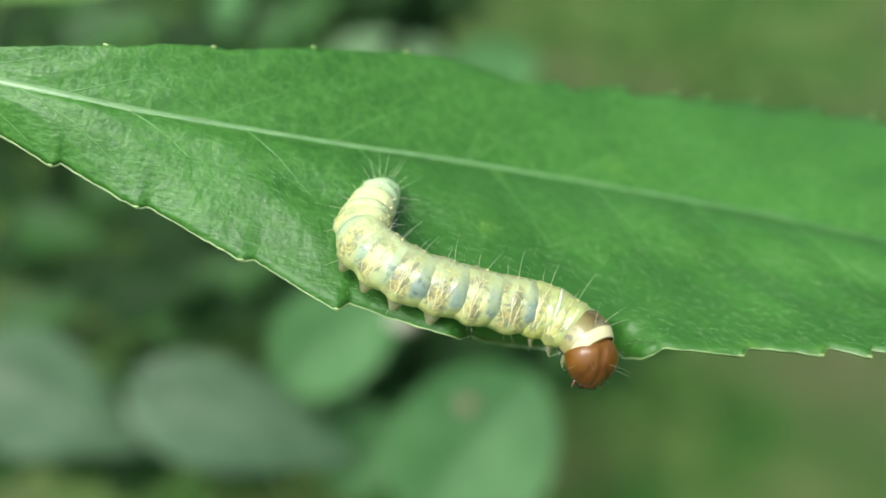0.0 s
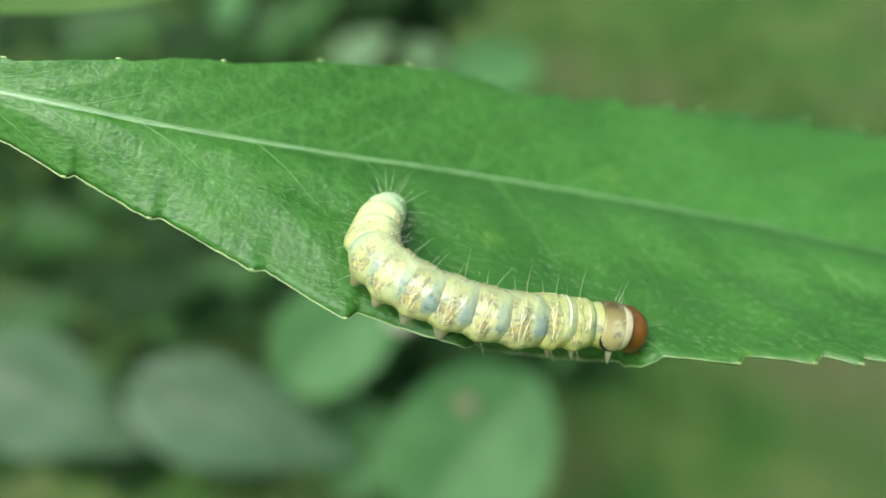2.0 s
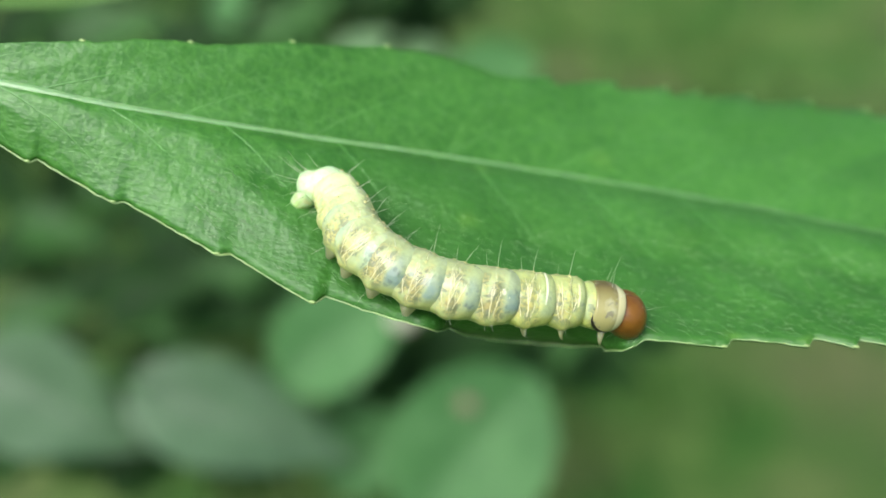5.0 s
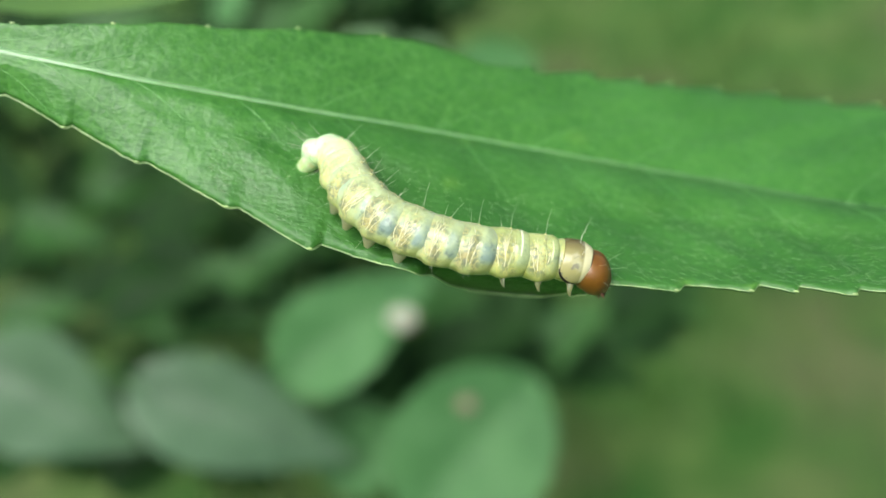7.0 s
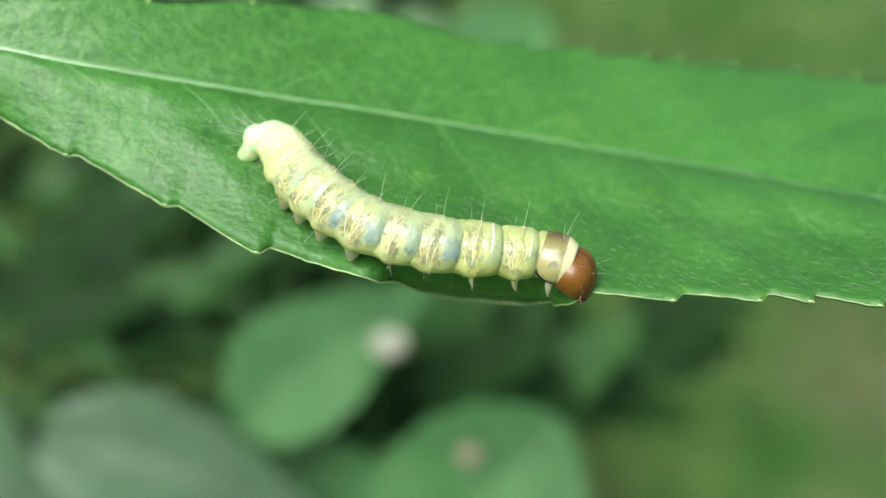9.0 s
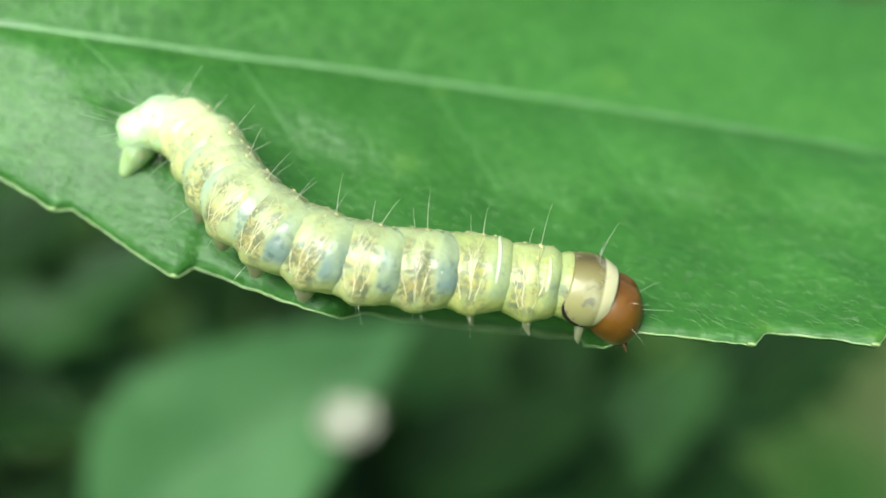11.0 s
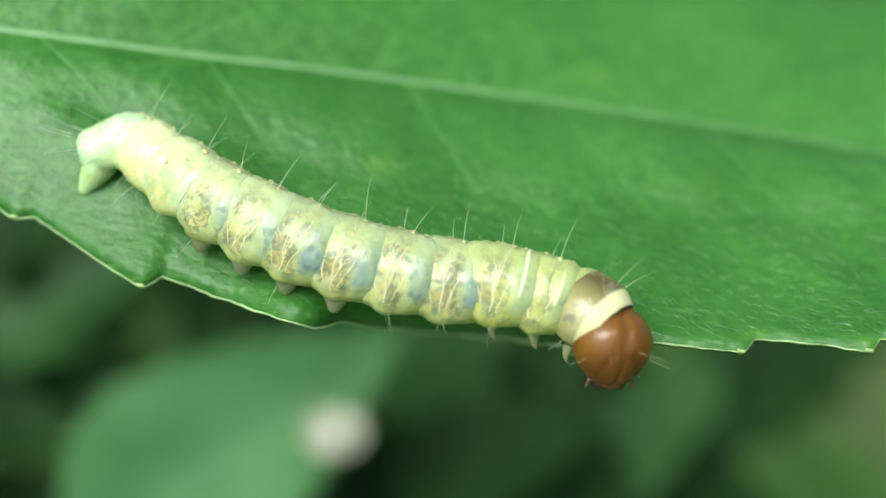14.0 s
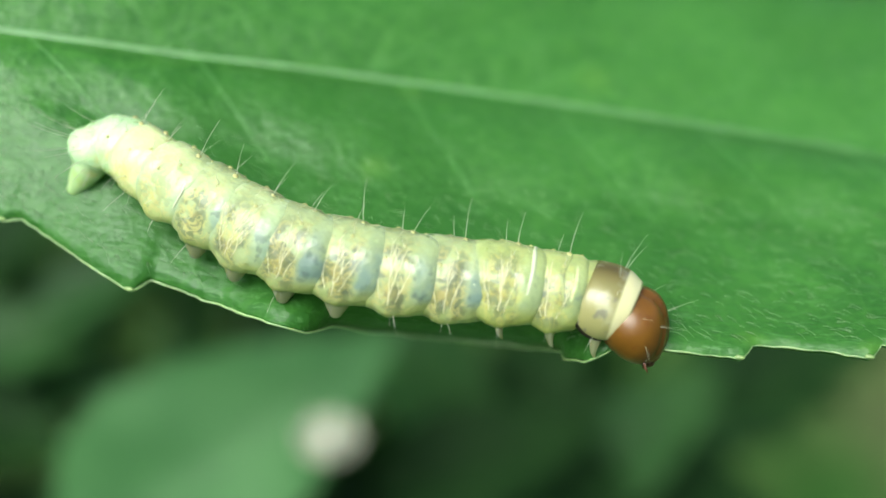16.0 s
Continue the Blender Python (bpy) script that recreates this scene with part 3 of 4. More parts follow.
def build_flower():
    fl = thing("small_flower", "tiny cream-white flower head on a thin stalk", "flower")
    fl.matrix_basis = Matrix.Translation((-0.045, 0.220, 0.0))
    top = bed((-6.3, 90.1, 282.9)) * MM - Vector((-0.045, 0.220, 0.0))
    part("stalk", tube([Vector((0, 0, -0.01)), top * 0.4 + Vector((0.003, 0.004, 0)), top * 0.8, top], [0.0004, 0.0004, 0.0003, 0.0003]), LEAF_MID, fl)
    for k in range(9):
        a = 2 * math.pi * k / 9
        bm = bmesh.new()
        def f(u, v, a=a):
            r = 0.0009 + 0.0022 * u
            w = 0.0009 * math.sin(math.pi * (0.15 + 0.8 * u)) * (v * 2 - 1)
            return top + Vector((r * math.cos(a) - w * math.sin(a), r * math.sin(a) * 0.7 + w * math.cos(a), 0.0004 + 0.0011 * u * u + 0.4 * r * math.sin(a)))
        grid_into(bm, 4, 3, f)
        part("petal", bm, PETAL, fl)
    bm = bmesh.new()
    bmesh.ops.create_uvsphere(bm, u_segments=12, v_segments=8, radius=0.0016, matrix=Matrix.Translation(top + Vector((0, -0.0003, 0.0006))))
    part("flower_centre", bm, PETAL, fl, "cream centre")


# ---- the leafy shoot ----
SHOOT_ROWS = [
    (0.0, pose(0.00097, 0.06592, 0.32066, 10.38, 10.26, -3.22)),
    (0.5, pose(0.00112, 0.06867, 0.31970, 9.77, 10.03, -3.30)),
    (1.0, pose(0.00193, 0.06747, 0.31924, 10.04, 10.98, -1.99)),
    (1.5, pose(0.00186, 0.06414, 0.31967, 11.62, 11.46, -1.94)),
    (2.0, pose(0.00118, 0.06698, 0.31917, 10.38, 10.97, -2.36)),
    (2.5, pose(0.00139, 0.07164, 0.31799, 9.04, 9.60, -3.81)),
    (3.0, pose(0.00039, 0.06975, 0.31894, 9.08, 9.46, -3.69)),
    (3.5, pose(0.00057, 0.06693, 0.31832, 11.70, 10.63, -3.07)),
    (4.0, pose(0.00054, 0.06870, 0.31962, 8.54, 9.30, -3.71)),
    (4.2, pose(-0.00009, 0.06550, 0.32136, 8.76, 9.19, -3.57)),
    (6.3, pose(-0.00024, 0.06877, 0.31904, 9.81, 8.31, -5.85)),
    (6.5, pose(-0.00040, 0.07141, 0.31793, 9.06, 8.53, -5.55)),
    (7.0, pose(-0.00097, 0.07462, 0.31801, 6.77, 7.60, -6.37)),
    (7.5, pose(-0.00184, 0.08128, 0.31326, 7.64, 7.18, -6.85)),
    (8.0, pose(-0.00198, 0.08792, 0.30813, 8.65, 7.12, -7.17)),
    (8.5, pose(-0.00196, 0.09614, 0.30361, 7.55, 6.46, -8.04)),
    (9.0, pose(-0.00219, 0.10508, 0.29808, 8.47, 6.41, -8.11)),
    (9.2, pose(-0.00212, 0.11035, 0.29506, 8.42, 6.38, -8.07)),
    (11.3, pose(-0.00166, 0.14767, 0.26989, 13.43, 5.12, -10.11)),
    (11.5, pose(-0.00183, 0.14824, 0.26950, 13.41, 5.10, -10.10)),
    (12.0, pose(-0.00149, 0.14881, 0.26933, 13.65, 5.34, -9.85)),
    (12.5, pose(-0.00174, 0.14957, 0.27015, 13.55, 5.10, -10.19)),
    (13.0, pose(-0.00207, 0.14913, 0.26960, 13.39, 5.08, -10.13)),
    (13.5, pose(-0.00223, 0.14836, 0.26925, 13.40, 5.38, -9.43)),
    (14.0, pose(-0.00221, 0.14814, 0.26969, 13.41, 5.29, -9.60)),
    (14.5, pose(-0.00237, 0.14768, 0.26988, 13.29, 5.04, -10.04)),
    (15.0, pose(-0.00234, 0.14846, 0.27028, 13.06, 4.95, -10.37)),
    (15.5, pose(-0.00222, 0.14830, 0.27069, 13.06, 5.24, -10.06)),
    (16.0, pose(-0.00214, 0.14751, 0.27018, 13.51, 5.40, -10.02)),
]


def build_shoot():
    shoot = thing("leafy_shoot", "green shoot with a long finely toothed leaf swaying in the air", "plant")
    bm = bmesh.new()
    grid_into(bm, 640, 48, lambda u, v: blade_point(min(u, 0.9995), (v * 2 - 1)) * MM)
    leaf = part("leaf", bm, BLADE, shoot, "glossy mid-green lance-shaped leaf with a toothed edge")
    thick = leaf.modifiers.new("thickness", "SOLIDIFY")
    thick.thickness, thick.offset = 0.00022, -1.0
    pts = [on_blade(-38 + 101.5 * k / 90, edge_mid(-38 + 101.5 * k / 90), -0.19) for k in range(91)]
    part("midrib", tube(pts, [MM * (0.41 - 0.0033 * k) * (0.97 + 0.04 * math.sin(k * 1.7)) for k in range(91)], 8), RIB, leaf, "pale raised midrib")
    for k, path in enumerate(PATHS):
        pv = [on_blade(x, y, -0.035) for x, y in path if x < 63]
        part("side_vein", tube(pv, [MM * (0.075 - 0.0022 * i) for i in range(len(pv))], 5), VEIN, leaf)
    for name, v in (("near", -1), ("far", 1)):
        pe = [blade_point(0.002 + 0.996 * k / 700, v) * MM - Vector((0, 0, 0.0001)) for k in range(701)]
        part("leaf_margin", tube(pe, [MM * 0.06 * (0.7 + 0.9 * abs(noise.noise(Vector((k * 0.07, v, 0))))) for k in range(701)], 5), MARGIN, leaf, "thin yellow-green leaf edge")
    for notches, v in ((NEAR_NOTCHES, -1), (FAR_NOTCHES, 1)):
        for a, b in zip(notches, notches[1:]):
            if b < 62 and not 1 < b < 13:
                bm = bmesh.new()
                at = blade_point((a + 0.90 * (b - a) + 38) / 102, v) * MM
                bmesh.ops.create_uvsphere(bm, u_segments=8, v_segments=6, radius=1.0, matrix=Matrix.Translation(at) @ Matrix.Diagonal((0.00020, 0.00009, 0.00008, 1)))
                part("tooth_tip", bm, TOOTH, leaf, "pale swollen tip of a leaf tooth")
    bm = bmesh.new()
    rng = random.Random(21)
    for _ in range(1500):
        x = rng.uniform(-14, 40)
        v = -0.95 + 0.57 * rng.random() ** 1.3
        if -2 < x < 11 and v < -0.7:
            continue
        p = blade_point((x + 38) / 102, v) * MM
        a = radians(rng.gauss(-32, 14))
        l = rng.uniform(0.25, 0.65) * MM
        way = Vector((math.cos(a), math.sin(a), 0))
        q = blade_point((x + 38 + 0.3 * math.cos(a)) / 102, v) * MM
        way.z = (q.z - p.z) / max(1e-6, 0.3 * math.cos(a) * MM)
        tube_into(bm, [p + Vector((0, 0, 0.00002)), p + way * l * 0.5 + Vector((0, 0, 0.00012)), p + way * l + Vector((0, 0, 0.00010))], [0.000011, 0.000009, 0.000003], 3)
    tagged(part("leaf_hair", bm, LEAFHAIR, leaf, "sparse fine pale hairs lying on the leaf"), kind="stuff")
    base = on_blade(-37.8, edge_mid(-37.8))
    node = Vector((-0.055, 0.004, 0.010))
    part("petiole", tube([base + Vector((0.002, 0, -0.0002)), base.lerp(node, 0.35) + Vector((0, 0, 0.0015)), base.lerp(node, 0.7) + Vector((0, 0, 0.001)), node], [0.0007, 0.0008, 0.0009, 0.0012], 8), STEM, shoot, "short green leaf stalk")
    down = Vector((-0.16, -0.09, -0.36))
    stem = [node + Vector((-0.004, 0.004, 0.09)), node + Vector((0.001, 0.001, 0.04)), node, node.lerp(down, 0.25) + Vector((-0.03, -0.01, 0.03)), node.lerp(down, 0.6) + Vector((-0.03, -0.01, 0.02)), down]
    part("stem", tube(stem, [0.0009, 0.0013, 0.0016, 0.0019, 0.0023, 0.0027], 8), STEM, shoot, "slender green stem")
    m = aim((0.963, 0.165, 0.170), (0.0, 0.1, 1.0))
    m.translation = (-0.0665, 0.0238, -0.0148)
    second = part("leaf", weed_leaf_mesh(0.090, 0.024, False, 0.1, 0.02, 3), LEAF_EDGE, shoot, "second lance-shaped leaf with a yellowish edge", at=m)
    part("petiole", tube([Vector(m.translation) + Vector((0.002, 0, 0)), Vector((-0.063, 0.015, 0.000)), node], [0.0006, 0.0008, 0.0010], 7), STEM, shoot)
    return shoot


# ---- the caterpillar ----
def pill_point(length, ry, rz, seed, lobes, s, a, crease=0.03, rough=0.03):
    """The skin of a segment at s (-1..1 along it) and the angle a round it."""
    prof = (1 - abs(s) ** 4) ** (1 / 3)
    c, z = math.cos(a), math.sin(a)
    r = prof * (1 - crease * math.exp(-((s - 0.28) / 0.07) ** 2) * (1 if z > -0.3 else 0.3) - 0.6 * crease * math.exp(-((s + 0.30) / 0.06) ** 2))
    low = math.exp(-((math.degrees(math.asin(z)) + 28) / 25) ** 2)
    r *= 1 + lobes * low * math.exp(-(s / 0.40) ** 2)
    p = Vector((s * length / 2, c * ry * r, z * rz * r * (0.9 if z < 0 else 1.0)))
    n = noise.noise(Vector((p.x * 2.6, p.y * 1.3 + seed * 5.3, p.z * 1.3))) + 0.5 * noise.noise(Vector((p.x * 6, p.y * 4 + seed, p.z * 4)))
    return (p + p.normalized() * n * rough * 1.6) * MM


def pill(length, ry, rz, seed, lobes=0.14, crease=0.03, rough=0.03, nu=30, nv=40):
    """One body segment along x: a soft barrel with side lobes and a cross crease; arguments in millimetres."""
    bm = bmesh.new()
    def f(u, v):
        s = max(-0.9999, min(0.9999, -math.cos(math.pi * u) * (0.55 + 0.45 * abs(math.cos(math.pi * u)))))
        return pill_point(length, ry, rz, seed, lobes, s, 2 * math.pi * v, crease, rough)
    rows = grid_into(bm, nu, nv, f, True)
    bm.faces.new(rows[0][::-1])
    bm.faces.new(rows[-1])
    return bm


def bristle(length, bend, radius=0.013):
    pts = [Vector((bend * (k / 5) ** 2 * length, 0, length * k / 5)) * MM for k in range(6)]
    return tube(pts, [radius * MM * (1 - 0.16 * k) for k in range(6)], 5)


FINE = [mesh_of("seta", bristle(l, b, 0.011), HAIR) for l, b in ((0.9, 0.10), (1.2, 0.14), (1.5, 0.12), (0.5, 0.08))]
BRISTLES = [mesh_of("seta", bristle(l, b), HAIR) for l, b in ((0.9, 0.10), (1.3, 0.14), (1.7, 0.12), (0.6, 0.08))]


def bristles_on(body, ry, rz, places, seed, z_drop=0.9, lean=0.0):
    """places: (degrees round the body, along, which length)."""
    rng = random.Random(seed)
    for ang, s, which in places:
        a = radians(ang + rng.uniform(-6, 6))
        c, z = math.cos(a), math.sin(a)
        p = Vector((s, c * ry * 0.97, z * rz * (z_drop if z < 0 else 1.0) * 0.97)) * MM
        up = Vector((lean + rng.uniform(-0.35, 0.35), c, z))
        side = Vector((1, rng.uniform(-0.5, 0.5), 0))
        m = aim(side - up * side.dot(up) / up.dot(up), up)
        m.translation = p
        part("seta", BRISTLES[which], None, body, at=m)


def wart(radius):
    bm = bmesh.new()
    bmesh.ops.create_uvsphere(bm, u_segments=8, v_segments=6, radius=radius * MM)
    return bm


def air_tubes(shape, seed, side):
    """Pale branching breathing tubes that show through the flank; one mesh."""
    rng = random.Random(seed)
    bm = bmesh.new()

    def on(a, x):
        a = radians(a if side > 0 else 180 - a)
        p = pill_point(*shape, max(-0.8, min(0.8, x * 2 / shape[0])), a)
        return p * 1.001

    def branch(a, x, way, steps, radius, depth):
        pts = []
        for k in range(steps + 1):
            pts.append(on(a, x))
            a += rng.uniform(5.0, 8.0)
            x += way * 0.045 + rng.uniform(-0.04, 0.04)
            if depth and k in (1, 3, 5, 7) and rng.random() < 0.75:
                branch(a - 3, x, rng.choice((-1.2, -0.7, 0.7, 1.2)), max(3, steps - k - rng.randint(0, 2)), radius * 0.66, depth - 1)
        tube_into(bm, pts, [MM * radius * (1 - 0.7 * k / steps) for k in range(steps + 1)], 5)

    branch(-10.0 + rng.uniform(-4, 6), rng.uniform(-0.12, 0.12), rng.uniform(-0.3, 0.3), rng.randint(10, 13), 0.028, 2)
    for way in (-1.2, 1.2):
        branch(-6.0, 0.22 * way, way, rng.randint(7, 10), 0.020, 1)
    return bm


def ring_fold(x, ry, rz, radius, a0, a1):
    pts = []
    for k in range(25):
        a = radians(a0 + (a1 - a0) * k / 24)
        pts.append(Vector((x + 0.06 * math.sin(k * 0.5), math.cos(a) * ry, math.sin(a) * rz * (0.9 if math.sin(a) < 0 else 1))) * MM)
    return tube(pts, [radius * MM * (0.35 + 0.65 * math.sin(math.pi * k / 24)) for k in range(25)], 6)


def true_leg(side):
    """A short jointed leg, hip at the origin, pointing down."""
    bm = bmesh.new()
    pts = [Vector(p) * MM for p in ((0, 0, 0.15), (0.02, side * 0.10, -0.25), (0.06, side * 0.14, -0.55), (0.14, side * 0.08, -0.85), (0.24, side * 0.02, -1.05), (0.32, 0, -1.14))]
    tube_into(bm, pts, [0.34 * MM, 0.30 * MM, 0.22 * MM, 0.15 * MM, 0.09 * MM, 0.02 * MM], 8)
    return bm


def proleg(side):
    """A stubby false leg with a flared sole."""
    bm = bmesh.new()
    def f(u, v):
        a = 2 * math.pi * v
        r = (0.52, 0.50, 0.45, 0.38, 0.31, 0.26, 0.24, 0.18, 0.03)[round(u * 8)]
        z = (0.25, 0.05, -0.15, -0.32, -0.44, -0.52, -0.60, -0.66, -0.67)[round(u * 8)]
        return Vector((math.cos(a) * r, math.sin(a) * r * 0.9 + side * 0.10 * u, z)) * MM
    rows = grid_into(bm, 8, 14, f, True)
    bm.faces.new(rows[0][::-1])
    bm.faces.new(rows[-1])
    return bm


LOBES = 0.23
#            name      length  ry    rz   skin  legs
SEGMENTS = [("anal_segment", 2.7, 1.06, 0.98, "end", "anal"),
            ("segment", 2.8, 1.26, 1.18, "end", ""),
            ("segment", 3.0, 1.38, 1.32, "tail", ""),
            ("segment", 3.0, 1.50, 1.46, "pale", ""),
            ("segment", 3.3, 1.57, 1.54, "waist", "proleg"),
            ("segment", 3.6, 1.60, 1.58, "waist", "proleg"),
            ("segment", 3.75, 1.61, 1.59, "mid", "proleg"),
            ("segment", 3.75, 1.61, 1.59, "mid", "proleg"),
            ("segment", 3.75, 1.60, 1.59, "mid", ""),
            ("segment", 3.75, 1.60, 1.58, "mid", ""),
            ("segment", 3.6, 1.58, 1.55, "front", "leg"),
            ("segment", 2.75, 1.53, 1.48, "front", "leg"),
            ("collar_segment", 2.5, 1.46, 1.34, "front", "leg")]


def build_collar(body):
    """The hard neck plate with its cream rim and the dark crescent at its lower corner."""
    def lower(s):
        """The plate's lower edge in degrees, rounded off at its rear corner."""
        return 6 - 44 * math.sqrt(max(0.0, 1 - (max(0.0, 0.80 - s) / 1.42) ** 2))
    bm = bmesh.new()
    def f(u, v):
        s = -0.61 + 1.78 * u
        low = lower(s)
        a = radians(low + (180 - 2 * low) * v)
        prof = 0.93 + 0.07 * math.sin(math.pi * min(1.0, u * 1.1)) - 0.15 * max(0.0, (u - 0.55) / 0.45) ** 2
        k = 1.055 * (0.985 if v in (0, 1) else 1) * (0.985 if u in (0, 1) else 1)
        return Vector((s + 0.12 * math.sin(a), math.cos(a) * 1.46 * prof * k, math.sin(a) * 1.34 * prof * k)) * MM
    grid_into(bm, 22, 44, f)
    plate = part("neck_plate", bm, PLATE, body, "translucent grey-brown neck plate with a cream rim")
    t = plate.modifiers.new("thickness", "SOLIDIFY")
    t.thickness, t.offset = 0.00006, -1.0
    for side in (-1, 1):
        pts, rad = [], []
        for k in range(19):
            q = 0.5 * math.pi * k / 18
            s, a = 0.82 - 1.46 * math.sin(q), radians(7 - 46 * math.cos(q))
            u = (s + 0.61) / 1.78
            prof = 0.93 + 0.07 * math.sin(math.pi * max(0.0, min(1.0, u * 1.1))) - 0.15 * max(0.0, (u - 0.55) / 0.45) ** 2
            pts.append(Vector((s + 0.12 * math.sin(a), side * math.cos(a) * 1.46 * prof * 1.05, math.sin(a) * 1.34 * prof * 1.05)) * MM)
            rad.append(MM * (0.02 + 0.10 * math.sin(math.pi * min(1.0, 0.04 + 0.96 * k / 18)) ** 0.8))
        part("dark_crescent", tube(pts, rad, 7), BLACK, body, "black crescent mark")


def build_head(cat):
    """The shiny brown head; neck joint at the origin, mouth towards +x and down."""
    bm = bmesh.new()
    def f(u, v):
        th, a = math.pi * u, 2 * math.pi * v
        d = Vector((-math.cos(th), math.sin(th) * math.cos(a), math.sin(th) * math.sin(a)))
        x, y, z = d.x * 1.55, d.y * 1.58, d.z * 1.30
        if x > 0:
            y *= 1 - 0.16 * (x / 1.55) ** 2
        groove = math.exp(-(y / 0.10) ** 2) * (1 if z > -0.2 else 0.0)
        k = 1 - 0.11 * groove * (1 if x < 0.75 else 0.5)
        for sd in (-1, 1):
            if x > 0.1:
                k -= 0.07 * math.exp(-((y - sd * 0.62 * (x - 0.1)) / 0.07) ** 2) * (1 if z > 0 else 0.0)
        z -= 0.25 * max(0.0, x) ** 1.3
        return Vector((x * k + 1.15, y * k, z * k)) * MM
    grid_into(bm, 36, 48, f, True)
    bmesh.ops.remove_doubles(bm, verts=bm.verts, dist=1e-7)
    bmesh.ops.scale(bm, vec=(0.97, 0.97, 0.99), verts=bm.verts)
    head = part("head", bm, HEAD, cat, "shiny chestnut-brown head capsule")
    bm = bmesh.new()
    bmesh.ops.create_uvsphere(bm, u_segments=16, v_segments=10, radius=1.0, matrix=Matrix.Translation((2.34 * MM, 0, -0.60 * MM)) @ Matrix.Diagonal((0.34 * MM, 0.56 * MM, 0.30 * MM, 1)))
    part("upper_lip", bm, LABRUM, head, "paler lip plate")
    for side in (-1, 1):
        bm = bmesh.new()
        bmesh.ops.create_uvsphere(bm, u_segments=14, v_segments=9, radius=1.0, matrix=Matrix.Translation((2.24 * MM, side * 0.30 * MM, -0.80 * MM)) @ Matrix.Rotation(radians(side * 25), 4, "Z") @ Matrix.Diagonal((0.42 * MM, 0.36 * MM, 0.26 * MM, 1)))
        part("mandible", bm, JAW, head, "dark brown jaw")
        pts = [Vector(p) * MM for p in ((2.08, side * 0.72, -0.62), (2.28, side * 0.84, -0.72), (2.44, side * 0.92, -0.80), (2.58, side * 0.95, -0.86))]
        part("antenna", tube(pts, [0.08 * MM, 0.065 * MM, 0.045 * MM, 0.015 * MM], 7), LABRUM, head, "stubby brown feeler")
        pts = [Vector(p) * MM for p in ((2.22, side * 0.20, -1.00), (2.40, side * 0.24, -1.16), (2.50, side * 0.24, -1.30))]
        part("palp", tube(pts, [0.09 * MM, 0.07 * MM, 0.025 * MM], 6), LABRUM, head)
        for k in range(5):
            a = radians(-70 + 38 * k)
            bm = bmesh.new()
            c = Vector((1.82 + 0.18 * math.cos(a), side * (1.06 + 0.02 * k - 0.15 * math.cos(a)), -0.58 + 0.20 * math.sin(a)))
            bmesh.ops.create_uvsphere(bm, u_segments=8, v_segments=6, radius=0.07 * MM, matrix=Matrix.Translation(c * MM))
            part("eye", bm, BLACK, head, "tiny black simple eye")
    rng = random.Random(3)
    for y, x, z, l in ((1.2, 1.9, 0.2, 1), (-1.2, 1.9, 0.2, 1), (0.6, 1.9, 0.85, 2), (-0.6, 1.9, 0.85, 2), (0.9, 2.3, -0.3, 3), (-0.9, 2.3, -0.3, 3),
                       (1.0, 1.0, 0.9, 0), (-1.0, 1.0, 0.9, 0)):
        up = Vector((0.5 + 0.3 * rng.random(), y, z + 0.1))
        z_axis = up.normalized()
        x_axis = z_axis.orthogonal().normalized()
        m = Matrix((x_axis, z_axis.cross(x_axis), z_axis)).transposed().to_4x4()
        m.translation = Vector((x * 0.88, y * 0.86, z * 0.88 - 0.05)) * MM
        part("seta", FINE[l], None, head, at=m)
    for ob in head.children:
        ob.matrix_basis = Matrix.Diagonal((1.00, 0.98, 0.98, 1)) @ ob.matrix_basis
    return head


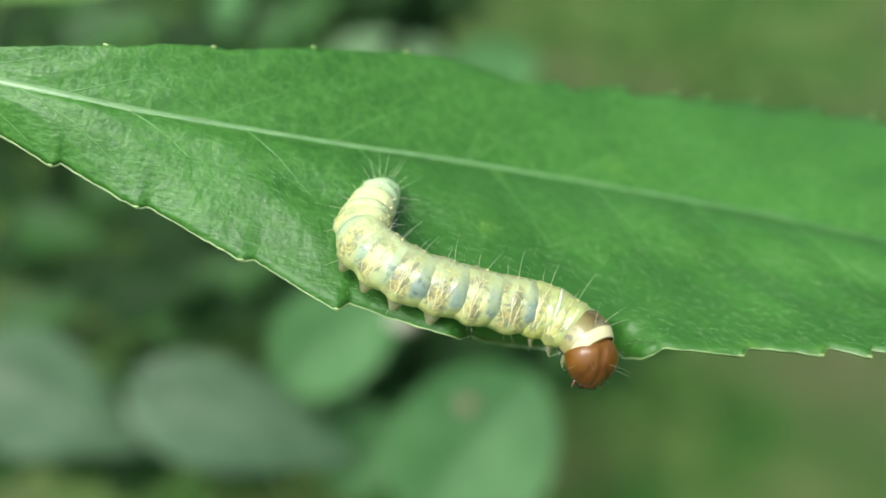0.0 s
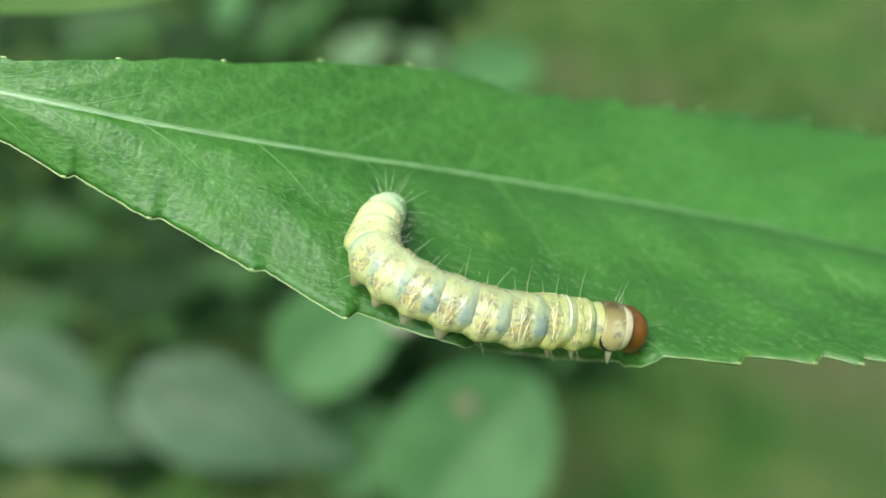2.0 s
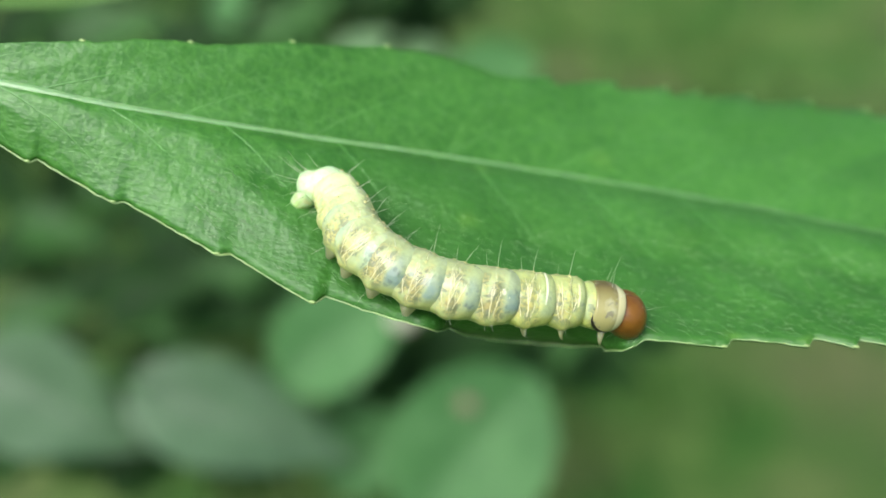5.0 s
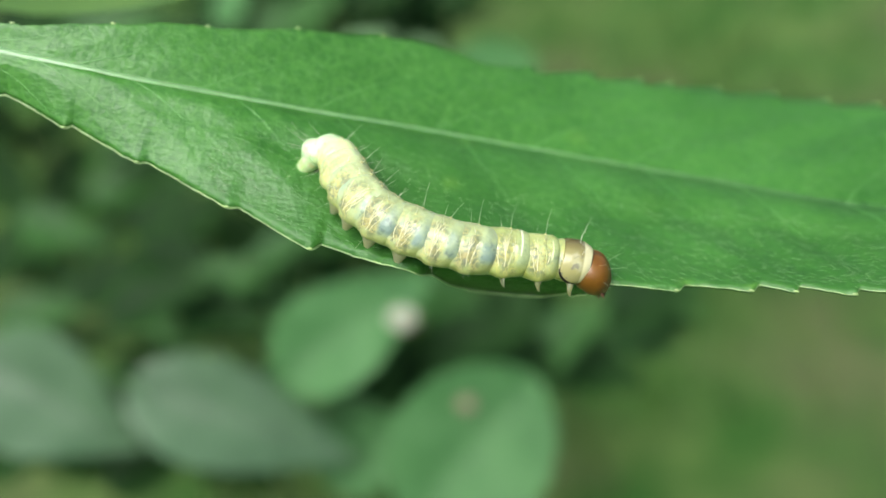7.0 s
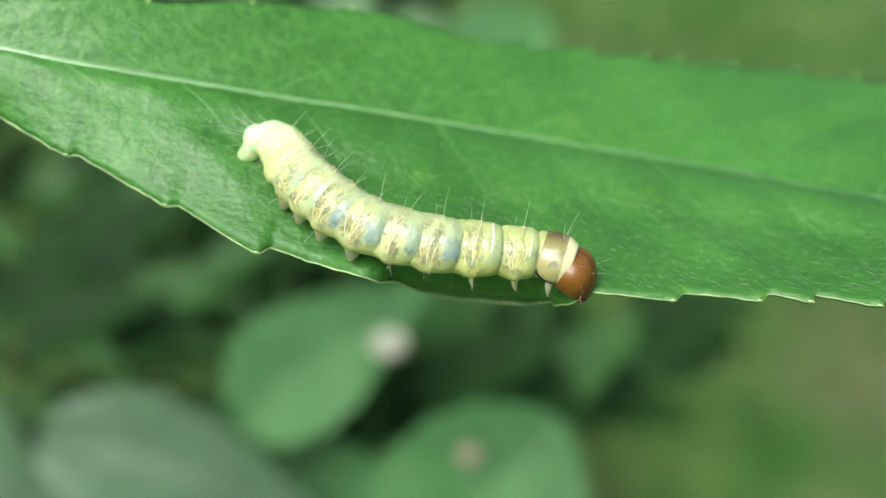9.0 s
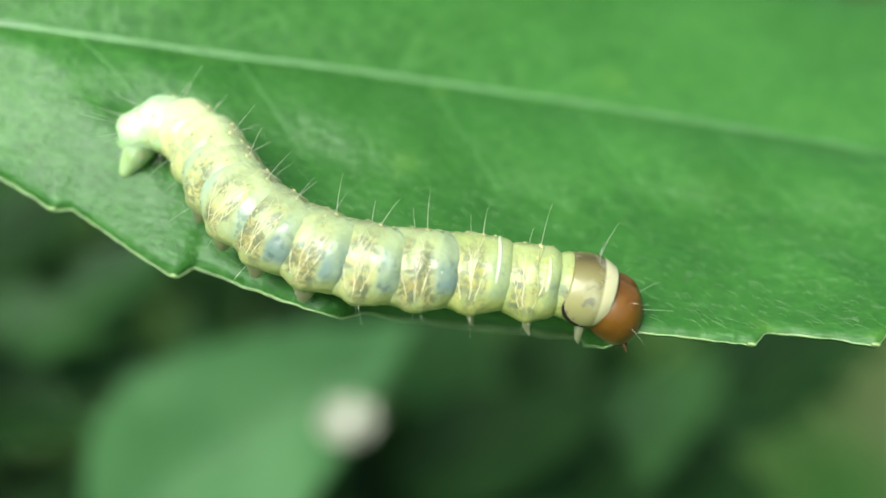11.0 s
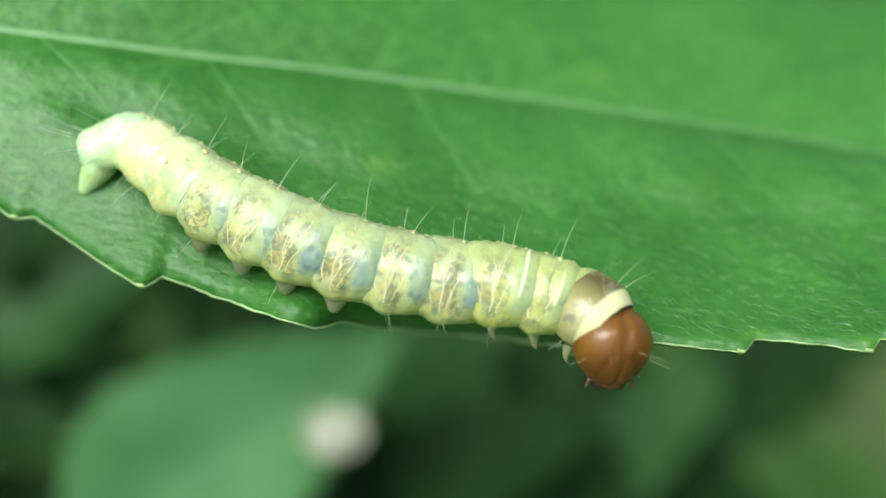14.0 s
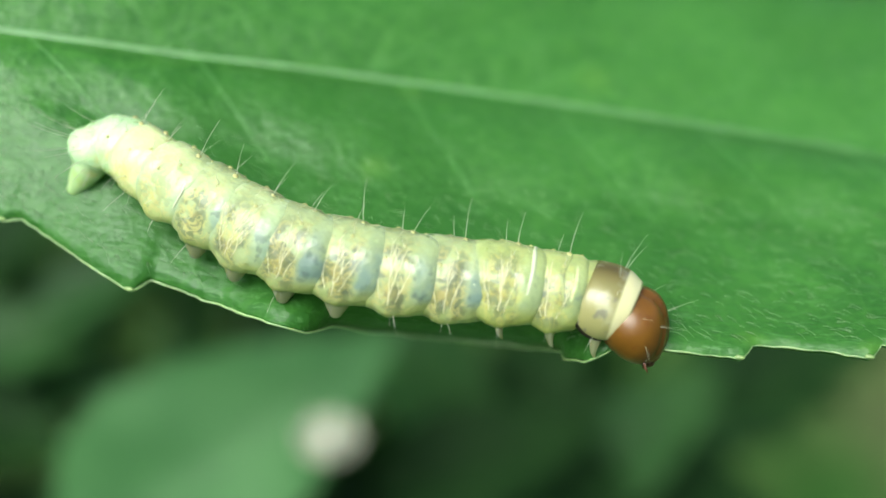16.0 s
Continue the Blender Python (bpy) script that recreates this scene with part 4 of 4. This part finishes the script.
def build_caterpillar():
    cat = thing("caterpillar", "pale yellow-green caterpillar with a brown head crawling along the leaf edge", "caterpillar")
    skins = {"end": SKIN_END, "tail": SKIN_TAIL, "pale": SKIN_PALE, "waist": SKIN_WAIST, "mid": SKIN, "front": SKIN_FRONT}
    bodies = []
    for n, (name, length, ry, rz, skin, feet) in enumerate(SEGMENTS):
        body = part(name, pill(length, ry, rz, n, 0.04 if n == 12 else LOBES if n > 2 else 0.09), skins[skin], cat)
        if n in (5, 6, 7, 8, 9, 10, 11):
            for side in (-1, 1):
                part("breathing_tube", air_tubes((length, ry, rz, n, LOBES), n * 2 + (side > 0), side), TRACHEA, body, "fine white branching lines in the flank")
        if n in (3, 4, 5, 6, 7, 8, 9):
            wide, a0, a1 = {3: (0.022, 60, 195), 4: (0.014, 70, 165), 5: (0.024, 70, 195), 6: (0.016, 85, 170), 7: (0.030, 62, 200), 8: (0.018, 100, 195), 9: (0.034, 48, 205)}[n]
            part("skin_fold", ring_fold(0.92 + 0.03 * (n % 3), ry * 0.932, rz * 0.932, wide * 2.2, a0, a1), FOLD, body, "thin white crease")
        if n == 10:
            part("skin_fold", ring_fold(1.0, ry * 0.93, rz * 0.93, 0.10, -25, 205), FOLD, body, "cream ring between two segments")
        if n == 11:
            part("skin_fold", ring_fold(0.35, ry * 0.965, rz * 0.965, 0.06, 60, 215), skins[skin], body)
            part("skin_fold", ring_fold(0.72, ry * 0.91, rz * 0.91, 0.12, 20, 190), SKIN_TAIL, body, "pale crease behind the neck plate")
        places = []
        if n == 0:
            places = [(90, -0.9, 2), (60, -0.8, 2), (120, -0.8, 2), (20, -0.9, 1), (160, -0.9, 1), (-10, -0.7, 0), (190, -0.7, 0), (75, 0.2, 1), (105, 0.2, 1), (100, -0.6, 2), (135, -0.6, 2), (150, -0.4, 1), (175, -0.8, 1)]
        elif n < 12:
            places = [(72, 0.3, 1 + (n % 2)), (108, 0.25, 3), (40, -0.2, 0), (8, 0.0, 3), (172, 0.0, 3), (-28, 0.1, 0), (208, 0.1, 0 if n % 2 else 1), (-48, 0.0, 3), (228, 0.0, 3)]
        else:
            places = [(75, 0.5, 2), (105, 0.5, 1), (50, 0.55, 1), (130, 0.55, 1), (-30, 0.3, 0), (210, 0.3, 0), (-42, 0.1, 3), (222, 0.1, 3)]
        bristles_on(body, ry, rz, places, n, lean=-1.1 if n == 0 else 0.0)
        if 0 < n < 12:
            for ang, s, size in ((72, 0.3, 0.12), (108, 0.25, 0.09), (50, -0.35, 0.13), (130, -0.35, 0.08), (60, 0.75, 0.07), (44, 0.25, 0.09), (8, 0.05, 0.10), (172, 0.05, 0.07)):
                a = radians(ang)
                part("wart", wart(size), TUBERCLE, body, at=Matrix.Translation(Vector((s, math.cos(a) * ry * 0.965, math.sin(a) * rz * 0.965)) * MM))
        for side in (-1, 1):
            if feet == "leg":
                part("leg", true_leg(side), FOOT, body, "short translucent jointed leg", at=Matrix.Translation(Vector((0.35 if n == 12 else 0.05, side * 0.85, -1.06)) * MM) @ Matrix.Diagonal((0.65, 0.65, 0.75, 1)))
            elif feet == "proleg":
                part("proleg", proleg(side), FOOT, body, "stubby pale false leg", at=Matrix.Translation(Vector((0.0, side * 0.95, -1.18)) * MM))
            elif feet == "anal":
                bm = proleg(side)
                part("anal_proleg", bm, SKIN_END, body, "rear clasper gripping the leaf", at=Matrix.Translation(Vector((-0.92, side * 0.52, -0.34)) * MM) @ Matrix.Rotation(radians(58), 4, "Y") @ Matrix.Diagonal((1.3, 1.25, 1.95, 1)))
        if n == 12:
            build_collar(body)
        bodies.append(body)
    head = build_head(cat)
    return cat, bodies, head


# ---- how the caterpillar crawls: its axis on the leaf, in the leaf's millimetres ----
POSES = {}


def along(points, d):
    """The point and direction d millimetres along a chain of points."""
    for a, b in zip(points, points[1:]):
        l = (b - a).length
        if d <= l or b is points[-1]:
            return a + (b - a) * (d / l if l else 0), (b - a).normalized()
        d -= l


def spline(points, n=10):
    out = []
    p = [points[0] * 2 - points[1], *points, points[-1] * 2 - points[-2]]
    for i in range(1, len(p) - 2):
        for k in range(n):
            s = k / n
            out.append(0.5 * (2 * p[i] + (p[i + 1] - p[i - 1]) * s + (2 * p[i - 1] - 5 * p[i] + 4 * p[i + 1] - p[i + 2]) * s * s + (3 * p[i] - p[i - 1] - 3 * p[i + 1] + p[i + 2]) * s ** 3))
    return out + [points[-1]]


FRONT_PITCH = 2.0
REAR_WEIGHTS = (0.60, 0.62, 0.78, 0.92, 1.0, 1.0)


ROLL = radians(-14)    # the back leans away from the margin, on which the near feet stand lower


def placed(xy, d, height, pitch=0.0):
    up = leaf_up(xy.x, xy.y)
    p = bowed(Vector((xy.x, xy.y, leaf_z(xy.x, xy.y))) + up * height)
    fwd = Vector((d.x, d.y, 0))
    fwd = (fwd - up * fwd.dot(up)).normalized()
    m = aim(fwd, up) @ Matrix.Rotation(ROLL, 4, "X") @ Matrix.Rotation(pitch, 4, "Y")
    m.translation = p * MM
    return m


def crawl(t, rear, front, dip, turn):
    """rear: axis points from the tail to the first seam; front: the seam, the back and the front of the collar, the mouth."""
    read = lambda s: [Vector((float(a), float(b))) for a, b in (q.split(",") for q in s.split())]
    rear, front = read(rear), read(front)
    chain = spline(rear + [front[0]])
    total = sum((b - a).length for a, b in zip(chain, chain[1:]))
    start = 1.6 if t > 3.6 else 0.55
    rest = total - start - 4 * FRONT_PITCH
    lengths = [w * rest / sum(REAR_WEIGHTS) for w in REAR_WEIGHTS] + [FRONT_PITCH] * 4
    poses, d = [], start
    settle = 0.26 * max(0.0, min(1.0, (t - 12.4) / 1.0))    # the stretched body lies lower at last
    for n, l in enumerate(lengths):
        p, way = along(chain, d + l / 2)
        a, _ = along(chain, max(0, d - 0.4 * l))
        b, _ = along(chain, min(total - 1e-3, d + 1.4 * l))
        poses.append(placed(p, (b - a).normalized(), SEGMENTS[n][3] + (0.12 if n > 3 else 0.25) - settle, radians((-24, -9)[n]) if n < 2 else 0.0))
        d += l
    seam, rear_edge, front_edge = front
    drawn = max(0.0, min(1.0, (dip - 42) / 4))    # the head drawn in under its collar
    for n, k in ((10, 0.25 - 0.04 * drawn), (11, 0.74 - 0.17 * drawn)):
        poses.append(placed(seam.lerp(rear_edge, k), (rear_edge - seam).normalized() + (seam - rear[-1]).normalized() * (0.8 - k) + (front_edge - rear_edge).normalized() * (k - 0.2), SEGMENTS[n][3] + 0.12))
    way = Vector((math.cos(radians(turn)), math.sin(radians(turn))))
    neck = (front_edge - rear_edge).normalized() + (rear_edge - seam).normalized() * 0.4 + way * (0.7 - 0.6 * drawn)
    poses.append(placed(rear_edge.lerp(front_edge, 0.45 - 0.27 * drawn), neck, SEGMENTS[12][3] + 0.15, radians(dip) * (0.3 - 0.12 * drawn)))
    poses.append(placed(front_edge - way * 0.3 * (1 - drawn) + Vector((-0.75, 0.30)) * drawn, way, 1.45 + 0.2 * drawn, radians(dip)))
    POSES[t] = poses


crawl(0.0, "-4.3,-4.4 -5.1,-6.8 -5.1,-9.1 -3.3,-10.7 -1.1,-11.5 1.3,-11.9 3.3,-12.2", "4.6,-12.0 7.5,-13.2 8.4,-14.1", 24, -73)
crawl(0.5, "-4.3,-4.2 -5.1,-6.7 -5.1,-9.0 -3.7,-10.7 -1.3,-11.4 1.2,-12.0 3.3,-12.3", "4.6,-12.0 7.6,-13.5 8.6,-14.3", 24, -71)
crawl(1.0, "-4.2,-4.6 -5.1,-7.3 -4.8,-9.6 -3.2,-10.8 -1.0,-11.6 1.4,-12.1 3.2,-12.1", "4.8,-11.9 8.0,-13.1 9.2,-13.9", 24, -59)
crawl(1.5, "-4.5,-4.4 -5.2,-6.6 -4.9,-9.1 -3.2,-10.7 -0.9,-11.4 1.4,-11.8 3.2,-12.0", "4.6,-11.9 8.2,-12.4 9.9,-12.5", 24, -38)
crawl(2.0, "-4.3,-4.6 -5.1,-7.3 -4.8,-9.5 -3.1,-11.0 -0.7,-11.9 1.6,-12.4 3.5,-12.6", "4.8,-12.4 8.8,-12.1 10.5,-11.8", 46, 32)
crawl(2.5, "-4.5,-4.2 -5.2,-7.0 -4.7,-9.6 -2.8,-11.0 -0.3,-11.9 2.0,-12.2 3.7,-12.4", "4.9,-12.1 9.2,-11.8 10.9,-11.5", 46, 44)
crawl(3.0, "-4.3,-4.3 -5.0,-6.9 -4.7,-9.4 -3.1,-10.8 -0.5,-11.8 1.9,-12.2 3.6,-12.2", "4.7,-12.2 9.2,-11.9 11.0,-11.7", 46, 44)
crawl(3.5, "-6.4,-3.9 -5.7,-6.0 -4.9,-8.3 -3.1,-10.2 -1.1,-11.2 1.3,-11.8 3.3,-12.0", "4.7,-12.0 9.3,-11.8 11.1,-11.3", 46, 38)
crawl(4.0, "-8.3,-6.7 -7.6,-5.7 -6.0,-6.0 -4.6,-8.7 -2.9,-10.5 -0.6,-11.6 1.8,-12.2 3.7,-12.2", "4.7,-12.1 9.2,-11.6 11.1,-11.1", 44, 36)
crawl(6.5, "-8.2,-6.8 -7.5,-5.8 -6.1,-5.8 -4.5,-8.1 -2.6,-10.1 -0.3,-11.4 2.2,-11.9 4.0,-12.1", "5.1,-12.0 9.3,-12.5 11.1,-12.4", 27, 8)
crawl(7.0, "-8.0,-6.9 -7.4,-5.9 -5.8,-5.9 -4.3,-8.3 -2.3,-10.6 0.0,-11.8 2.7,-12.6 4.3,-12.8", "5.2,-12.7 9.7,-12.6 11.2,-12.4", 27, 4)
crawl(7.5, "-8.1,-6.9 -7.5,-5.7 -6.1,-5.8 -4.5,-8.1 -2.6,-10.0 -0.1,-11.0 2.5,-11.7 4.4,-11.9", "5.2,-11.8 9.7,-11.6 11.2,-11.3", 27, -10)
crawl(8.0, "-8.1,-6.9 -7.5,-5.9 -6.3,-6.1 -4.7,-8.2 -2.6,-10.0 -0.1,-10.9 2.5,-11.6 4.4,-11.8", "5.1,-11.8 9.7,-11.9 11.1,-11.8", 27, -2)
crawl(8.5, "-8.1,-7.0 -7.6,-5.8 -6.4,-5.9 -4.6,-8.1 -2.5,-9.8 -0.0,-11.0 2.6,-11.7 4.3,-12.0", "5.1,-12.1 9.8,-11.7 11.3,-11.8", 27, 0)
crawl(9.0, "-8.1,-7.0 -7.7,-5.8 -6.4,-5.9 -4.5,-8.1 -2.4,-9.8 -0.1,-11.2 2.3,-11.8 4.2,-12.0", "5.0,-12.0 9.8,-11.6 11.2,-11.6", 27, -12)
crawl(11.5, "-9.2,-8.8 -9.1,-7.5 -8.1,-6.7 -6.3,-7.5 -4.3,-9.3 -2.4,-10.8 -0.1,-11.7 2.2,-12.1 4.0,-12.1", "5.2,-11.8 9.8,-12.0 11.4,-11.8", 42, 17)
crawl(12.0, "-9.3,-8.9 -9.2,-7.8 -8.0,-7.0 -6.0,-8.3 -3.7,-9.9 -1.3,-11.1 0.8,-11.4 2.9,-12.0 4.5,-12.0", "5.4,-12.0 10.0,-12.0 11.8,-11.9", 42, 20)
crawl(12.5, "-9.3,-8.9 -9.2,-7.9 -7.8,-7.3 -5.8,-8.5 -3.8,-9.7 -1.2,-10.9 1.3,-11.5 3.6,-11.8 5.1,-11.9", "6.4,-11.8 10.3,-11.6 12.0,-11.8", 24, -18)
crawl(13.0, "-9.3,-9.1 -9.2,-8.0 -7.7,-7.3 -5.9,-8.3 -3.7,-9.4 -1.3,-10.5 0.9,-11.1 3.2,-11.5 5.2,-11.6", "7.0,-11.6 10.5,-12.1 12.4,-12.4", 24, -53)
crawl(13.5, "-9.3,-9.0 -9.3,-7.9 -7.8,-7.1 -5.9,-8.2 -3.4,-9.5 -1.1,-10.4 1.0,-11.0 3.3,-11.5 5.3,-11.7", "7.1,-11.7 10.7,-12.2 12.5,-12.9", 24, -73)
crawl(14.5, "-9.2,-8.9 -9.0,-7.6 -7.6,-6.9 -5.6,-8.0 -2.9,-9.3 -0.7,-10.2 1.5,-10.9 3.7,-11.3 5.7,-11.5", "7.4,-11.7 10.8,-11.9 12.3,-12.7", 24, -55)
crawl(15.0, "-9.2,-9.0 -9.2,-7.9 -7.9,-7.3 -5.8,-8.1 -3.0,-9.5 -0.5,-10.7 1.7,-11.2 3.9,-11.6 5.8,-11.9", "7.5,-11.8 10.9,-12.1 12.2,-12.5", 24, -33)
crawl(16.0, "-9.2,-8.9 -9.1,-7.8 -7.8,-7.0 -5.5,-8.3 -2.9,-9.5 -0.4,-10.6 1.7,-11.0 3.9,-11.3 5.9,-11.3", "7.5,-11.4 11.4,-11.5 12.8,-11.7", 27, -12)


# ---- build ----
build_ground()
shoot = build_shoot()
caterpillar, bodies, head = build_caterpillar()
build_weeds()
build_flower()
build_grass()
cam.data.dof.focus_object = bodies[9]


def motions():
    walk(shoot, SHOOT_ROWS)
    walk(caterpillar, SHOOT_ROWS)
    for n, ob in enumerate([*bodies, head]):
        walk(ob, [(t, POSES[t][n]) for t in sorted(POSES)])


motions()
